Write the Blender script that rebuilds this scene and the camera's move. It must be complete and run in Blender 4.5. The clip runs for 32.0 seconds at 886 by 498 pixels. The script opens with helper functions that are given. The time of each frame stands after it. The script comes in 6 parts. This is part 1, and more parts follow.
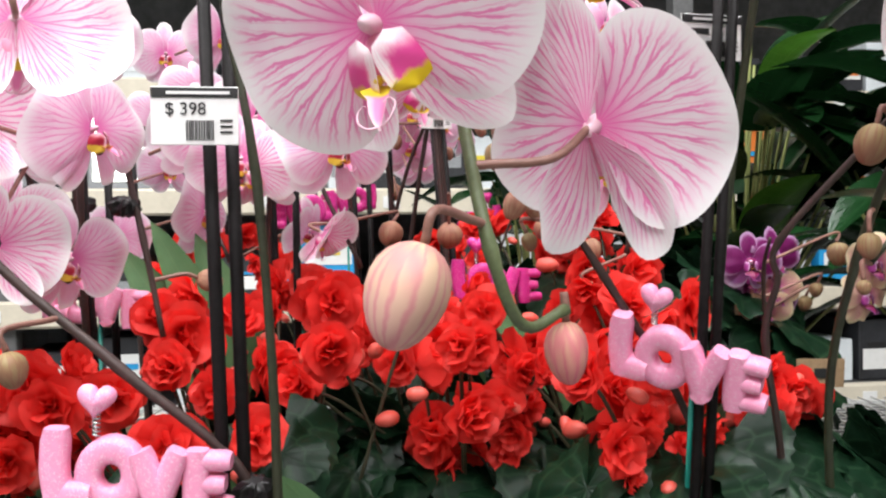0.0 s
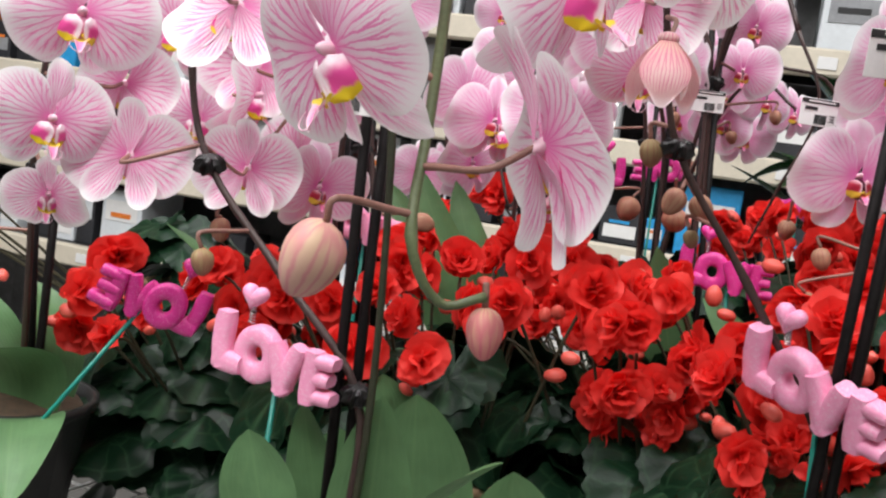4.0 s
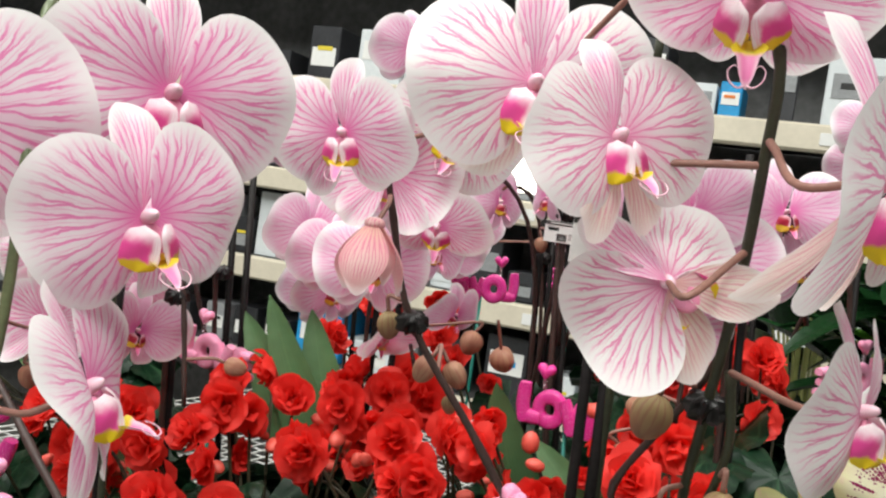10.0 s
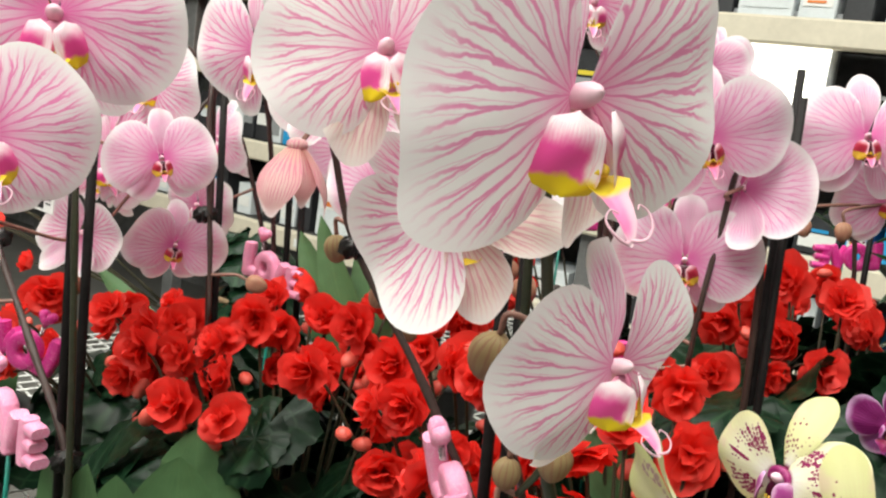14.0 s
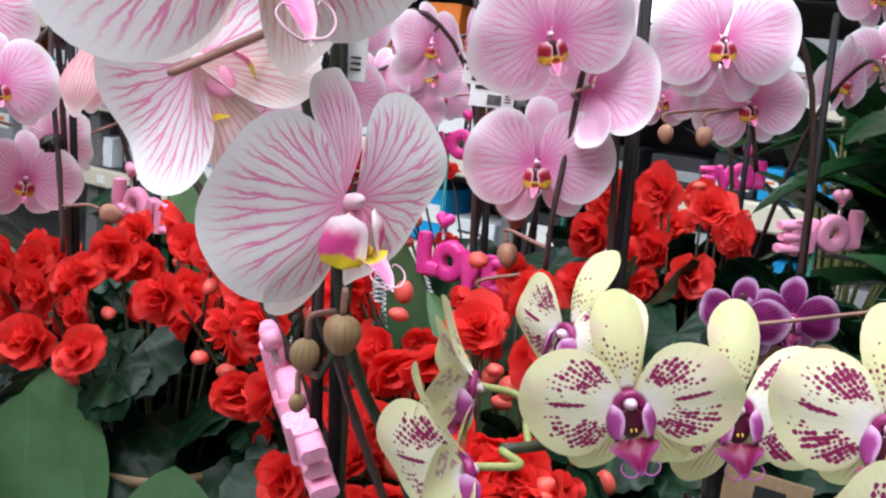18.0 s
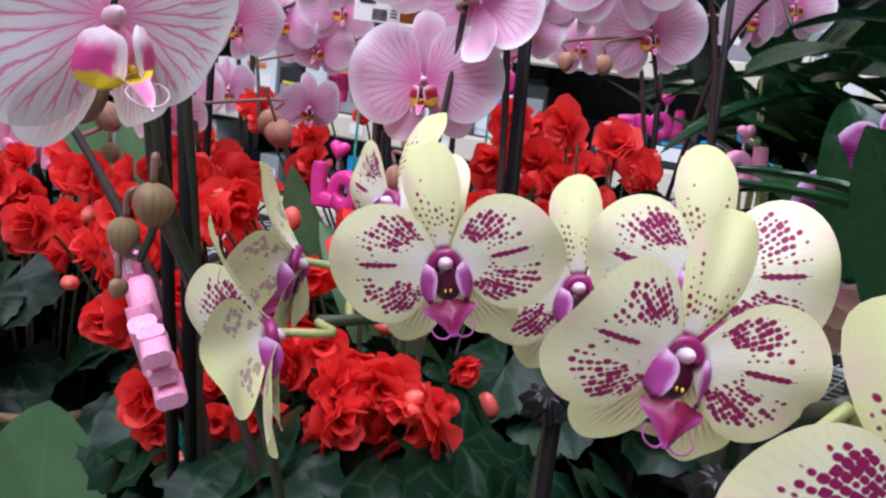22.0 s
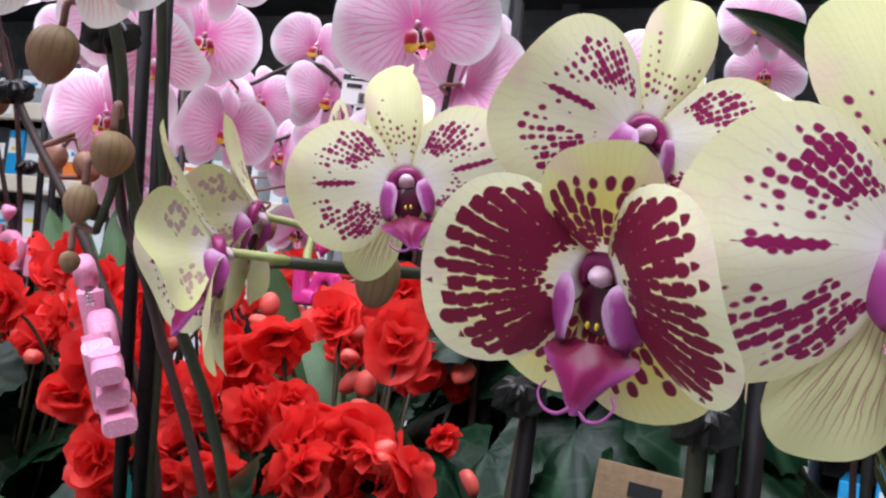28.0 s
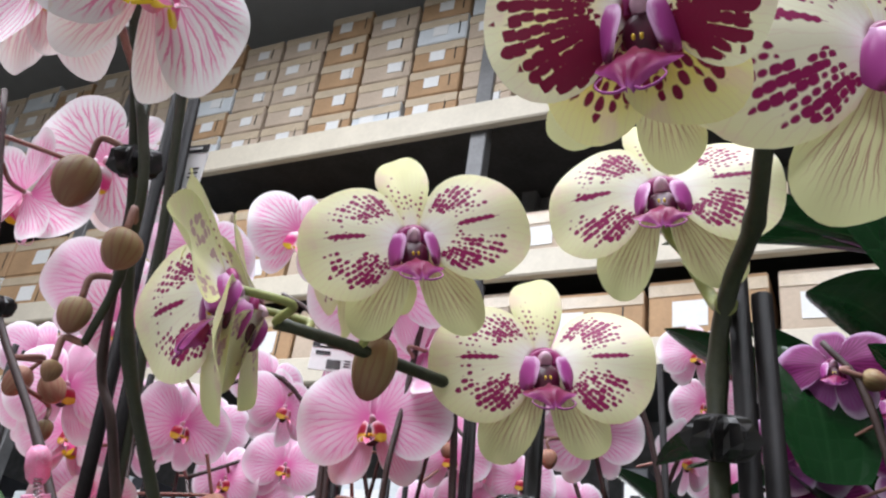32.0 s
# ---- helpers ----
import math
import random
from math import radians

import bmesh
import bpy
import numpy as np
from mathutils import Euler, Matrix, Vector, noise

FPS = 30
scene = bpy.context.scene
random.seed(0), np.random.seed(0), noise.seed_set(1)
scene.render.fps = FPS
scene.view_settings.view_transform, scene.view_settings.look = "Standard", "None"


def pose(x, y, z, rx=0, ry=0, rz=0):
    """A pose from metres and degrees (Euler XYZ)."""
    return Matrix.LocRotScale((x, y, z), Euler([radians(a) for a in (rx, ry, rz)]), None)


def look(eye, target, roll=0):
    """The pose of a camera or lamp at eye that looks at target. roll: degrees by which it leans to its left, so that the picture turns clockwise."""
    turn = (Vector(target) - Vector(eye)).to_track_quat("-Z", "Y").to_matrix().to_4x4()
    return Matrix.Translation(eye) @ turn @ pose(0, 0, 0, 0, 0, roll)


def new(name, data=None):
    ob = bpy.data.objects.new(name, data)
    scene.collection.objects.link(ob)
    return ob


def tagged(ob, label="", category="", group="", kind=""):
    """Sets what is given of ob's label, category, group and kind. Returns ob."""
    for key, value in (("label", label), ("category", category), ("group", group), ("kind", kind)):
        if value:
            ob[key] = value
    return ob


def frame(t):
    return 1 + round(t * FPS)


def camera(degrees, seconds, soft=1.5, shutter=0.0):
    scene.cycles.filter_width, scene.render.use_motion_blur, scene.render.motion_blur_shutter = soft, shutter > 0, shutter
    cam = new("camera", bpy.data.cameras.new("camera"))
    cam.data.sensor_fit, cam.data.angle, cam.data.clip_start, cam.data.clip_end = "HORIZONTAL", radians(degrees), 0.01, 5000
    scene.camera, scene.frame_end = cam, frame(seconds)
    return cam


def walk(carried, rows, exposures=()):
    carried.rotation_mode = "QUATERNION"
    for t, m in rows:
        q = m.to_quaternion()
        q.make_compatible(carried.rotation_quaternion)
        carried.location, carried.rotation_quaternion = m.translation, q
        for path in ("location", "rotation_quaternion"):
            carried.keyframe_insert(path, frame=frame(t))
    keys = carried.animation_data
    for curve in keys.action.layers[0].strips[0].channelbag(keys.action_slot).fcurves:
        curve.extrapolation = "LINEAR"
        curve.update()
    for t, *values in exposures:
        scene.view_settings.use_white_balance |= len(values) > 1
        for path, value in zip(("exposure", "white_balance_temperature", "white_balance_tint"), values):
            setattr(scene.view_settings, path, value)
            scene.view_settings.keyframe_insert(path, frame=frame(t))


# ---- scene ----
cam = camera(53.0, 32.0, 2.3)
PATH = [
    (0, (0.031, 0.034, 1.292), (0.011, 2.034, 1.269), -0.6),
    (0.5, (0.062, -0.015, 1.289), (-0.004, 1.984, 1.333), 1.9),
    (1, (0.084, -0.024, 1.296), (-0.077, 1.969, 1.313), 3.1),
    (1.5, (0.093, -0.022, 1.307), (-0.18, 1.959, 1.27), 4.0),
    (2, (0.124, -0.007, 1.312), (-0.318, 1.942, 1.236), 5.7),
    (2.5, (0.14, -0.005, 1.316), (-0.514, 1.881, 1.197), 6.9),
    (3, (0.152, -0.007, 1.317), (-0.616, 1.833, 1.168), 7.4),
    (3.5, (0.173, 0.002, 1.318), (-0.666, 1.809, 1.141), 7.9),
    (4, (0.195, 0.014, 1.318), (-0.705, 1.788, 1.114), 8.3),
    (4.5, (0.209, 0.028, 1.318), (-0.748, 1.769, 1.086), 8.3),
    (6.5, (0.271, 0.034, 1.334), (-0.886, 1.646, 1.088), 10.0),
    (7, (0.277, 0.046, 1.35), (-0.87, 1.673, 1.151), 9.7),
    (7.5, (0.296, 0.047, 1.36), (-0.832, 1.69, 1.205), 8.9),
    (8, (0.307, 0.048, 1.37), (-0.79, 1.714, 1.229), 7.9),
    (8.5, (0.328, 0.059, 1.383), (-0.75, 1.737, 1.239), 7.3),
    (9, (0.334, 0.07, 1.396), (-0.745, 1.749, 1.258), 7.9),
    (9.5, (0.34, 0.086, 1.404), (-0.705, 1.787, 1.287), 8.0),
    (10, (0.346, 0.101, 1.412), (-0.68, 1.815, 1.315), 8.2),
    (10.5, (0.354, 0.125, 1.413), (-0.703, 1.82, 1.317), 9.1),
    (11, (0.374, 0.144, 1.417), (-0.776, 1.776, 1.302), 9.7),
    (11.5, (0.382, 0.162, 1.421), (-0.849, 1.733, 1.287), 9.4),
    (12, (0.389, 0.188, 1.425), (-0.884, 1.723, 1.273), 8.4),
    (12.5, (0.397, 0.203, 1.425), (-0.901, 1.711, 1.226), 8.1),
    (13, (0.417, 0.211, 1.43), (-0.894, 1.697, 1.158), 8.1),
    (13.5, (0.44, 0.211, 1.433), (-0.92, 1.643, 1.118), 8.6),
    (15.5, (0.468, 0.234, 1.424), (-0.905, 1.638, 1.041), 7.6),
    (16, (0.476, 0.241, 1.419), (-0.865, 1.668, 1.016), 7.5),
    (16.5, (0.482, 0.246, 1.415), (-0.83, 1.7, 1.009), 7.5),
    (17, (0.489, 0.253, 1.41), (-0.797, 1.73, 1.004), 7.2),
    (17.5, (0.493, 0.259, 1.406), (-0.776, 1.751, 1.003), 6.8),
    (18, (0.496, 0.262, 1.402), (-0.765, 1.763, 1.009), 6.6),
    (18.5, (0.501, 0.27, 1.397), (-0.745, 1.785, 1.005), 6.4),
    (19, (0.5, 0.281, 1.389), (-0.727, 1.809, 0.99), 5.9),
    (19.5, (0.504, 0.289, 1.383), (-0.703, 1.83, 0.972), 5.7),
    (20, (0.509, 0.293, 1.379), (-0.687, 1.841, 0.961), 5.6),
    (20.5, (0.515, 0.293, 1.375), (-0.679, 1.842, 0.957), 5.9),
    (21, (0.519, 0.293, 1.372), (-0.67, 1.845, 0.951), 6.3),
    (21.5, (0.524, 0.298, 1.367), (-0.655, 1.859, 0.949), 6.8),
    (22, (0.527, 0.303, 1.364), (-0.648, 1.867, 0.947), 7.4),
    (22.5, (0.533, 0.306, 1.361), (-0.654, 1.858, 0.935), 7.9),
    (23, (0.539, 0.312, 1.357), (-0.667, 1.845, 0.914), 8.4),
    (23.5, (0.543, 0.317, 1.353), (-0.671, 1.837, 0.888), 8.6),
    (24, (0.543, 0.318, 1.349), (-0.674, 1.83, 0.866), 8.8),
    (24.5, (0.544, 0.32, 1.342), (-0.676, 1.826, 0.849), 8.7),
    (25, (0.547, 0.321, 1.337), (-0.675, 1.826, 0.844), 8.5),
    (25.5, (0.545, 0.325, 1.328), (-0.671, 1.841, 0.856), 8.6),
    (27.5, (0.543, 0.329, 1.287), (-0.74, 1.862, 1.224), 8.2),
    (28, (0.541, 0.321, 1.28), (-0.707, 1.883, 1.33), 7.9),
    (28.5, (0.532, 0.315, 1.269), (-0.631, 1.935, 1.421), 7.8),
    (29, (0.529, 0.315, 1.252), (-0.562, 1.97, 1.519), 8.4),
    (29.5, (0.524, 0.316, 1.24), (-0.54, 1.963, 1.635), 9.5),
    (30, (0.515, 0.318, 1.217), (-0.51, 1.959, 1.723), 10.1),
    (30.5, (0.504, 0.329, 1.198), (-0.531, 1.914, 1.844), 9.6),
    (31, (0.511, 0.335, 1.187), (-0.543, 1.842, 1.973), 9.1),
    (31.5, (0.516, 0.33, 1.176), (-0.549, 1.786, 2.04), 8.8),
    (32, (0.526, 0.333, 1.168), (-0.558, 1.697, 2.151), 8.6),
]
# the clip's own camera cools its picture from the middle on
TONE = [(0, 0.35, 6300, 10), (1.5, 0.12, 6300, 12), (4.5, 0.0, 6400, 12), (9, 0.0, 6500, 6), (15.5, 0.2, 6800, 2), (18, 0.18, 5800, 10), (22, 0.0, 5550, 18), (25.5, 0.05, 6000, 16), (28, 0.18, 5750, 16), (32, 0.12, 5900, 12)]
walk(cam, [(t, look(eye, target, roll)) for t, eye, target, roll in PATH], TONE)

# ---- light: ceiling strip lights of a large store ----
world = bpy.data.worlds.new("store_air")
scene.world = world
world.use_nodes = True
world.node_tree.nodes["Background"].inputs[0].default_value = (0.92, 0.96, 1.0, 1)
world.node_tree.nodes["Background"].inputs[1].default_value = 0.25
LAMP_W = 205.0


def strip_lamp(x, y, z, w, l, watts):
    data = bpy.data.lights.new("ceiling_lamp", "AREA")
    data.shape, data.size, data.size_y, data.energy, data.color = "RECTANGLE", w, l, watts, (1.0, 0.985, 0.97)
    ob = new("ceiling_lamp", data)
    ob.matrix_world = pose(x, y, z)
    return ob


strip_lamp(1.0, -0.8, 4.6, 1.2, 5.0, LAMP_W)
strip_lamp(-1.8, -0.8, 4.6, 1.2, 5.0, LAMP_W)
strip_lamp(-0.6, -3.0, 4.9, 7.0, 1.2, LAMP_W)


# ---- materials ----
def rgb(c):
    return (*c, 1) if len(c) == 3 else c


class Mat:
    """A node material with short ways to add nodes."""

    def __init__(self, name, rough=0.5, metal=0.0, spec=0.5):
        self.m = bpy.data.materials.new(name)
        self.m.use_nodes = True
        self.t = self.m.node_tree
        self.b = self.t.nodes["Principled BSDF"]
        self.b.inputs["Roughness"].default_value = rough
        self.b.inputs["Metallic"].default_value = metal
        self.b.inputs["Specular IOR Level"].default_value = spec

    def n(self, kind, **kw):
        node = self.t.nodes.new(kind)
        for k, v in kw.items():
            if k in ("noise_dimensions", "voronoi_dimensions", "feature", "operation", "blend_type", "data_type", "wave_type", "bands_direction", "attribute_name"):
                if k == "noise_dimensions":
                    node.noise_dimensions = v
                elif k == "voronoi_dimensions":
                    node.voronoi_dimensions = v
                elif k == "feature":
                    node.feature = v
                elif k == "operation":
                    node.operation = v
                elif k == "blend_type":
                    node.blend_type = v
                elif k == "data_type":
                    node.data_type = v
            else:
                node.inputs[k].default_value = v
        return node

    def link(self, a, b):
        self.t.links.new(a, b)

    def math(self, op, a, b=None, c=None):
        node = self.n("ShaderNodeMath", operation=op)
        for i, v in enumerate((a, b, c)):
            if v is None:
                continue
            if isinstance(v, (int, float)):
                node.inputs[i].default_value = v
            else:
                self.link(v, node.inputs[i])
        return node.outputs[0]

    def ramp(self, fac, stops):
        node = self.n("ShaderNodeValToRGB")
        els = node.color_ramp.elements
        while len(els) < len(stops):
            els.new(0.5)
        for e, (p, c) in zip(els, stops):
            e.position, e.color = p, rgb(c)
        self.link(fac, node.inputs[0])
        return node.outputs[0]

    def step(self, v, a, b):
        """0 below a, 1 above b, smooth."""
        node = self.n("ShaderNodeMapRange")
        node.interpolation_type = "SMOOTHSTEP"
        node.inputs["From Min"].default_value, node.inputs["From Max"].default_value = a, b
        self.link(v, node.inputs["Value"])
        return node.outputs[0]

    def mix(self, fac, a, b):
        node = self.n("ShaderNodeMix", data_type="RGBA")
        for sock, v in ((node.inputs[0], fac), (node.inputs[6], a), (node.inputs[7], b)):
            if isinstance(v, (int, float)):
                sock.default_value = v
            elif isinstance(v, tuple):
                sock.default_value = rgb(v)
            else:
                self.link(v, sock)
        return node.outputs[2]

    def noise(self, scale, detail=3.0, vec=None, rough=0.55):
        node = self.n("ShaderNodeTexNoise", Scale=scale, Detail=detail, Roughness=rough)
        self.link(vec if vec is not None else self.obj(), node.inputs["Vector"])
        return node.outputs[0]

    def obj(self):
        return self.n("ShaderNodeTexCoord").outputs["Object"]

    def uv(self):
        return self.n("ShaderNodeTexCoord").outputs["UV"]

    def rand(self):
        return self.n("ShaderNodeObjectInfo").outputs["Random"]

    def color(self, sock):
        self.link(sock, self.b.inputs["Base Color"])

    def bump(self, sock, strength=0.3, dist=0.002):
        node = self.n("ShaderNodeBump", Strength=strength, Distance=dist)
        self.link(sock, node.inputs["Height"])
        self.link(node.outputs[0], self.b.inputs["Normal"])

    def thin(self, sock, amount):
        """Lets light through thin petals and leaves."""
        tr = self.n("ShaderNodeBsdfTranslucent")
        self.link(sock, tr.inputs[0])
        mx = self.n("ShaderNodeMixShader", Fac=amount)
        self.link(self.b.outputs[0], mx.inputs[1])
        self.link(tr.outputs[0], mx.inputs[2])
        self.link(mx.outputs[0], self.t.nodes["Material Output"].inputs[0])
        self.color(sock)


def plain(name, c, rough=0.5, metal=0.0, var=0.25, scale=30.0, bump=0.0, spec=0.5):
    """A surface of one colour with blotches, grain and a little relief."""
    m = Mat(name, rough, metal, spec)
    big, small = m.noise(scale), m.noise(scale * 9, 5)
    f = m.math("ADD", m.math("MULTIPLY", big, 0.6), m.math("MULTIPLY", small, 0.4))
    lo, hi = tuple(v * (1 - var) for v in c), tuple(min(1, v * (1 + var)) for v in c)
    m.color(m.ramp(f, [(0.3, lo), (0.7, hi)]))
    if bump:
        m.bump(small, bump)
    return m.m


def petal_coords(m, seed):
    """Across (0 to 1), along (0 to 1) and both stretched for veins, shifted from flower to flower."""
    sep = m.n("ShaderNodeSeparateXYZ")
    m.link(m.uv(), sep.inputs[0])
    return sep.outputs[0], sep.outputs[1]


def vein_coords(m, s, r, ks, kr, wob=0.0):
    com = m.n("ShaderNodeCombineXYZ")
    shift = m.math("MULTIPLY", m.rand(), 37.0)
    w = m.math("MULTIPLY", m.math("SUBTRACT", m.noise(7.0, 2), 0.5), wob)
    m.link(m.math("ADD", m.math("ADD", m.math("MULTIPLY", s, ks), w), shift), com.inputs[0])
    m.link(m.math("ADD", m.math("MULTIPLY", r, kr), shift), com.inputs[1])
    return com.outputs[0]


def branching_veins(m, s, r, count, first, second, width, wob=0.5):
    """Lines that fan out from the claw and fork twice on their way to the rim; 1 on a line, 0 between."""
    shift = m.math("MULTIPLY", m.rand(), 7.0)
    bend = m.math("MULTIPLY", m.math("SUBTRACT", m.noise(5.0, 3), 0.5), wob)
    fine = m.math("MULTIPLY", m.math("SUBTRACT", m.noise(22.0, 2), 0.5), wob * 0.35)
    bow = m.math("DIVIDE", m.math("SUBTRACT", s, 0.5), m.math("ADD", 0.82, m.math("MULTIPLY", r, 0.18)))
    x = m.math("ADD", m.math("ADD", m.math("MULTIPLY", bow, count), m.math("MULTIPLY", m.math("ADD", bend, fine), 2.2)), shift)
    cell = m.n("ShaderNodeTexWhiteNoise")
    cell.noise_dimensions = "1D"
    m.link(m.math("FLOOR", x), cell.inputs["W"])
    lag = m.math("MULTIPLY", m.math("SUBTRACT", cell.outputs["Value"], 0.5), 0.16)
    rr = m.math("ADD", r, lag)
    c = m.math("SUBTRACT", m.math("FRACT", x), 0.5)
    c = m.math("SUBTRACT", m.math("ABSOLUTE", c), m.math("MULTIPLY", m.step(rr, *first), 0.25))
    c = m.math("SUBTRACT", m.math("ABSOLUTE", c), m.math("MULTIPLY", m.step(rr, *second), 0.125))
    d = m.math("MULTIPLY", m.math("ABSOLUTE", c), m.math("ADD", m.math("MULTIPLY", r, 1.0), 0.12))
    return m.math("SUBTRACT", 1.0, m.step(d, width * 0.25, width))


def polar(m):
    """Angle from the petal's axis and distance from its claw (1 at a full petal's rim)."""
    sep = m.n("ShaderNodeSeparateXYZ")
    m.link(m.obj(), sep.inputs[0])
    x, z = m.math("ABSOLUTE", sep.outputs[0]), sep.outputs[2]
    far = m.math("MULTIPLY", m.math("SQRT", m.math("ADD", m.math("MULTIPLY", x, x), m.math("MULTIPLY", z, z))), 2.0)
    return m.math("ARCTAN2", z, x), far, z


def striped_petal(name, pale, pink, vein, heart, strength, edge=0.9, count=9.0, width=0.075, rim=(0.88, 0.86, 0.86)):
    """Pale ground, pink towards the claw and both sides, forking veins and a white rim."""
    m = Mat(name, 0.5, 0, 0.25)
    s, r = petal_coords(m, 0)
    lines = branching_veins(m, s, r, count, (0.15, 0.55), (0.5, 0.95), width, 0.24)
    thin = branching_veins(m, s, r, count * 1.9, (0.35, 0.7), (0.6, 0.95), width * 0.55, 0.2)
    lines = m.math("MAXIMUM", lines, m.math("MULTIPLY", thin, 0.45))
    patch = m.math("ADD", 0.35, m.math("MULTIPLY", m.noise(4.5, 2), 0.95))
    fade = m.math("MULTIPLY", m.math("SUBTRACT", 1.0, m.step(r, edge - 0.30, edge + 0.03)), patch)
    lines = m.math("MINIMUM", m.math("MULTIPLY", m.math("MULTIPLY", lines, fade), strength), 0.85)
    side = m.math("POWER", m.math("ABSOLUTE", m.math("SUBTRACT", m.math("MULTIPLY", s, 2.0), 1.0)), 2.0)
    base = m.mix(m.step(r, 0.02, 0.34), heart, pink)
    base = m.mix(m.step(m.math("SUBTRACT", r, m.math("MULTIPLY", side, 0.35)), 0.10, 0.62), base, pale)
    base = m.mix(m.math("MULTIPLY", m.step(m.noise(6.0, 2), 0.45, 0.75), 0.35), base, pink)
    base = m.mix(m.step(m.math("ADD", r, m.math("MULTIPLY", m.math("SUBTRACT", m.noise(14.0, 2), 0.5), 0.10)), 0.80, 1.0), base, rim)
    m.thin(m.mix(lines, base, vein), 0.3)
    m.bump(m.math("ADD", m.math("SUBTRACT", 1.0, lines), m.math("MULTIPLY", m.noise(160.0, 2), 0.3)), 0.10, 0.0006)
    return m.m


def spotted_petal(name, ground, edge_c, spot, rows, beads, size, gain, limit, start=0.3, bar=0.0, gap=0.4, vary=0.5, long=0.75):
    """Round dots strung in rows along the veins, denser at both sides, with a beaded bar on the midrib."""
    m = Mat(name, 0.5, 0, 0.3)
    s, r = petal_coords(m, 0)
    phi, far, z = polar(m)
    shift = m.math("MULTIPLY", m.rand(), 23.0)
    wob = m.math("MULTIPLY", m.math("SUBTRACT", m.noise(9.0, 1), 0.5), 0.5)
    x = m.math("ADD", m.math("ADD", m.math("MULTIPLY", phi, rows), wob), shift)
    row = m.math("FLOOR", x)
    lag = m.n("ShaderNodeTexWhiteNoise")
    lag.noise_dimensions = "1D"
    m.link(row, lag.inputs["W"])
    y = m.math("ADD", m.math("MULTIPLY", far, beads), m.math("MULTIPLY", lag.outputs["Value"], 5.0))
    bead = m.math("FLOOR", y)
    key = m.n("ShaderNodeCombineXYZ")
    m.link(row, key.inputs[0])
    m.link(bead, key.inputs[1])
    rnd = m.n("ShaderNodeTexWhiteNoise")
    rnd.noise_dimensions = "2D"
    m.link(key.outputs[0], rnd.inputs["Vector"])
    cell = m.n("ShaderNodeSeparateColor")
    m.link(rnd.outputs["Color"], cell.inputs[0])
    fx = m.math("ADD", m.math("SUBTRACT", m.math("FRACT", x), 0.5), m.math("MULTIPLY", m.math("SUBTRACT", cell.outputs[2], 0.5), 0.3))
    px = m.math("MULTIPLY", m.math("DIVIDE", fx, rows), far)
    py = m.math("DIVIDE", m.math("SUBTRACT", m.math("FRACT", y), 0.5), beads)
    py = m.math("MULTIPLY", py, long)
    dist = m.math("SQRT", m.math("ADD", m.math("MULTIPLY", px, px), m.math("MULTIPLY", py, py)))
    side = m.step(m.math("ABSOLUTE", phi), 0.10, 0.55)
    gate = m.math("ADD", m.math("ADD", m.math("MULTIPLY", m.noise(8.0, 1), 0.65), m.math("MULTIPLY", side, 0.24)), m.math("MULTIPLY", cell.outputs[1], 0.2))
    mask = m.step(gate, gap, gap + 0.08)
    ragged = m.math("ADD", r, m.math("MULTIPLY", m.math("SUBTRACT", cell.outputs[2], 0.5), 0.10))
    mask = m.math("MULTIPLY", mask, m.math("MULTIPLY", m.step(ragged, start - 0.04, start + 0.06), m.math("SUBTRACT", 1.0, m.step(ragged, limit - 0.10, limit + 0.02))))
    edge = m.math("ABSOLUTE", m.math("SUBTRACT", m.math("MULTIPLY", s, 2.0), 1.0))
    mask = m.math("MULTIPLY", mask, m.math("SUBTRACT", 1.0, m.step(edge, 0.76, 0.90)))
    wide = m.math("MULTIPLY", m.math("ADD", size, m.math("MULTIPLY", side, gain)), m.math("ADD", 1.0 - vary * 0.5, m.math("MULTIPLY", cell.outputs[0], vary)))
    wide = m.math("ADD", m.math("MULTIPLY", wide, mask), m.math("MULTIPLY", m.math("SUBTRACT", mask, 1.0), 0.02))
    dots = m.math("SUBTRACT", 1.0, m.step(m.math("SUBTRACT", dist, wide), -0.005, 0.005))
    if bar:
        lump = m.math("MULTIPLY", m.math("SUBTRACT", m.noise(40.0, 1), 0.5), 0.008)
        rib = m.math("ABSOLUTE", m.math("ADD", z, lump))
        on = m.math("MULTIPLY", m.step(far, 0.34, 0.46), m.math("SUBTRACT", 1.0, m.step(far, bar - 0.12, bar + 0.02)))
        thick = m.math("ADD", m.math("MULTIPLY", on, 0.0155), -0.004)
        thick = m.math("ADD", thick, m.math("MULTIPLY", m.math("SINE", m.math("MULTIPLY", far, beads * 6.283)), 0.0022))
        dots = m.math("MAXIMUM", dots, m.math("SUBTRACT", 1.0, m.step(m.math("SUBTRACT", rib, thick), -0.002, 0.002)))
    fan = branching_veins(m, s, r, 8.0, (0.12, 0.5), (0.45, 0.9), 0.03, 0.3)
    base = m.mix(m.step(r, 0.10, 0.42), (0.88, 0.86, 0.82), ground)
    base = m.mix(m.step(r, 0.6, 1.0), base, edge_c)
    base = m.mix(m.math("MULTIPLY", fan, 0.14), base, (0.66, 0.36, 0.34))
    blush = m.math("MULTIPLY", m.math("MULTIPLY", m.step(r, 0.6, 0.9), m.step(m.noise(5.0, 3), 0.5, 0.75)), 0.5)
    base = m.mix(blush, base, (0.76, 0.50, 0.50))
    base = m.mix(m.math("SUBTRACT", 1.0, m.step(far, 0.10, 0.17)), base, spot)
    m.thin(m.mix(dots, base, spot), 0.2)
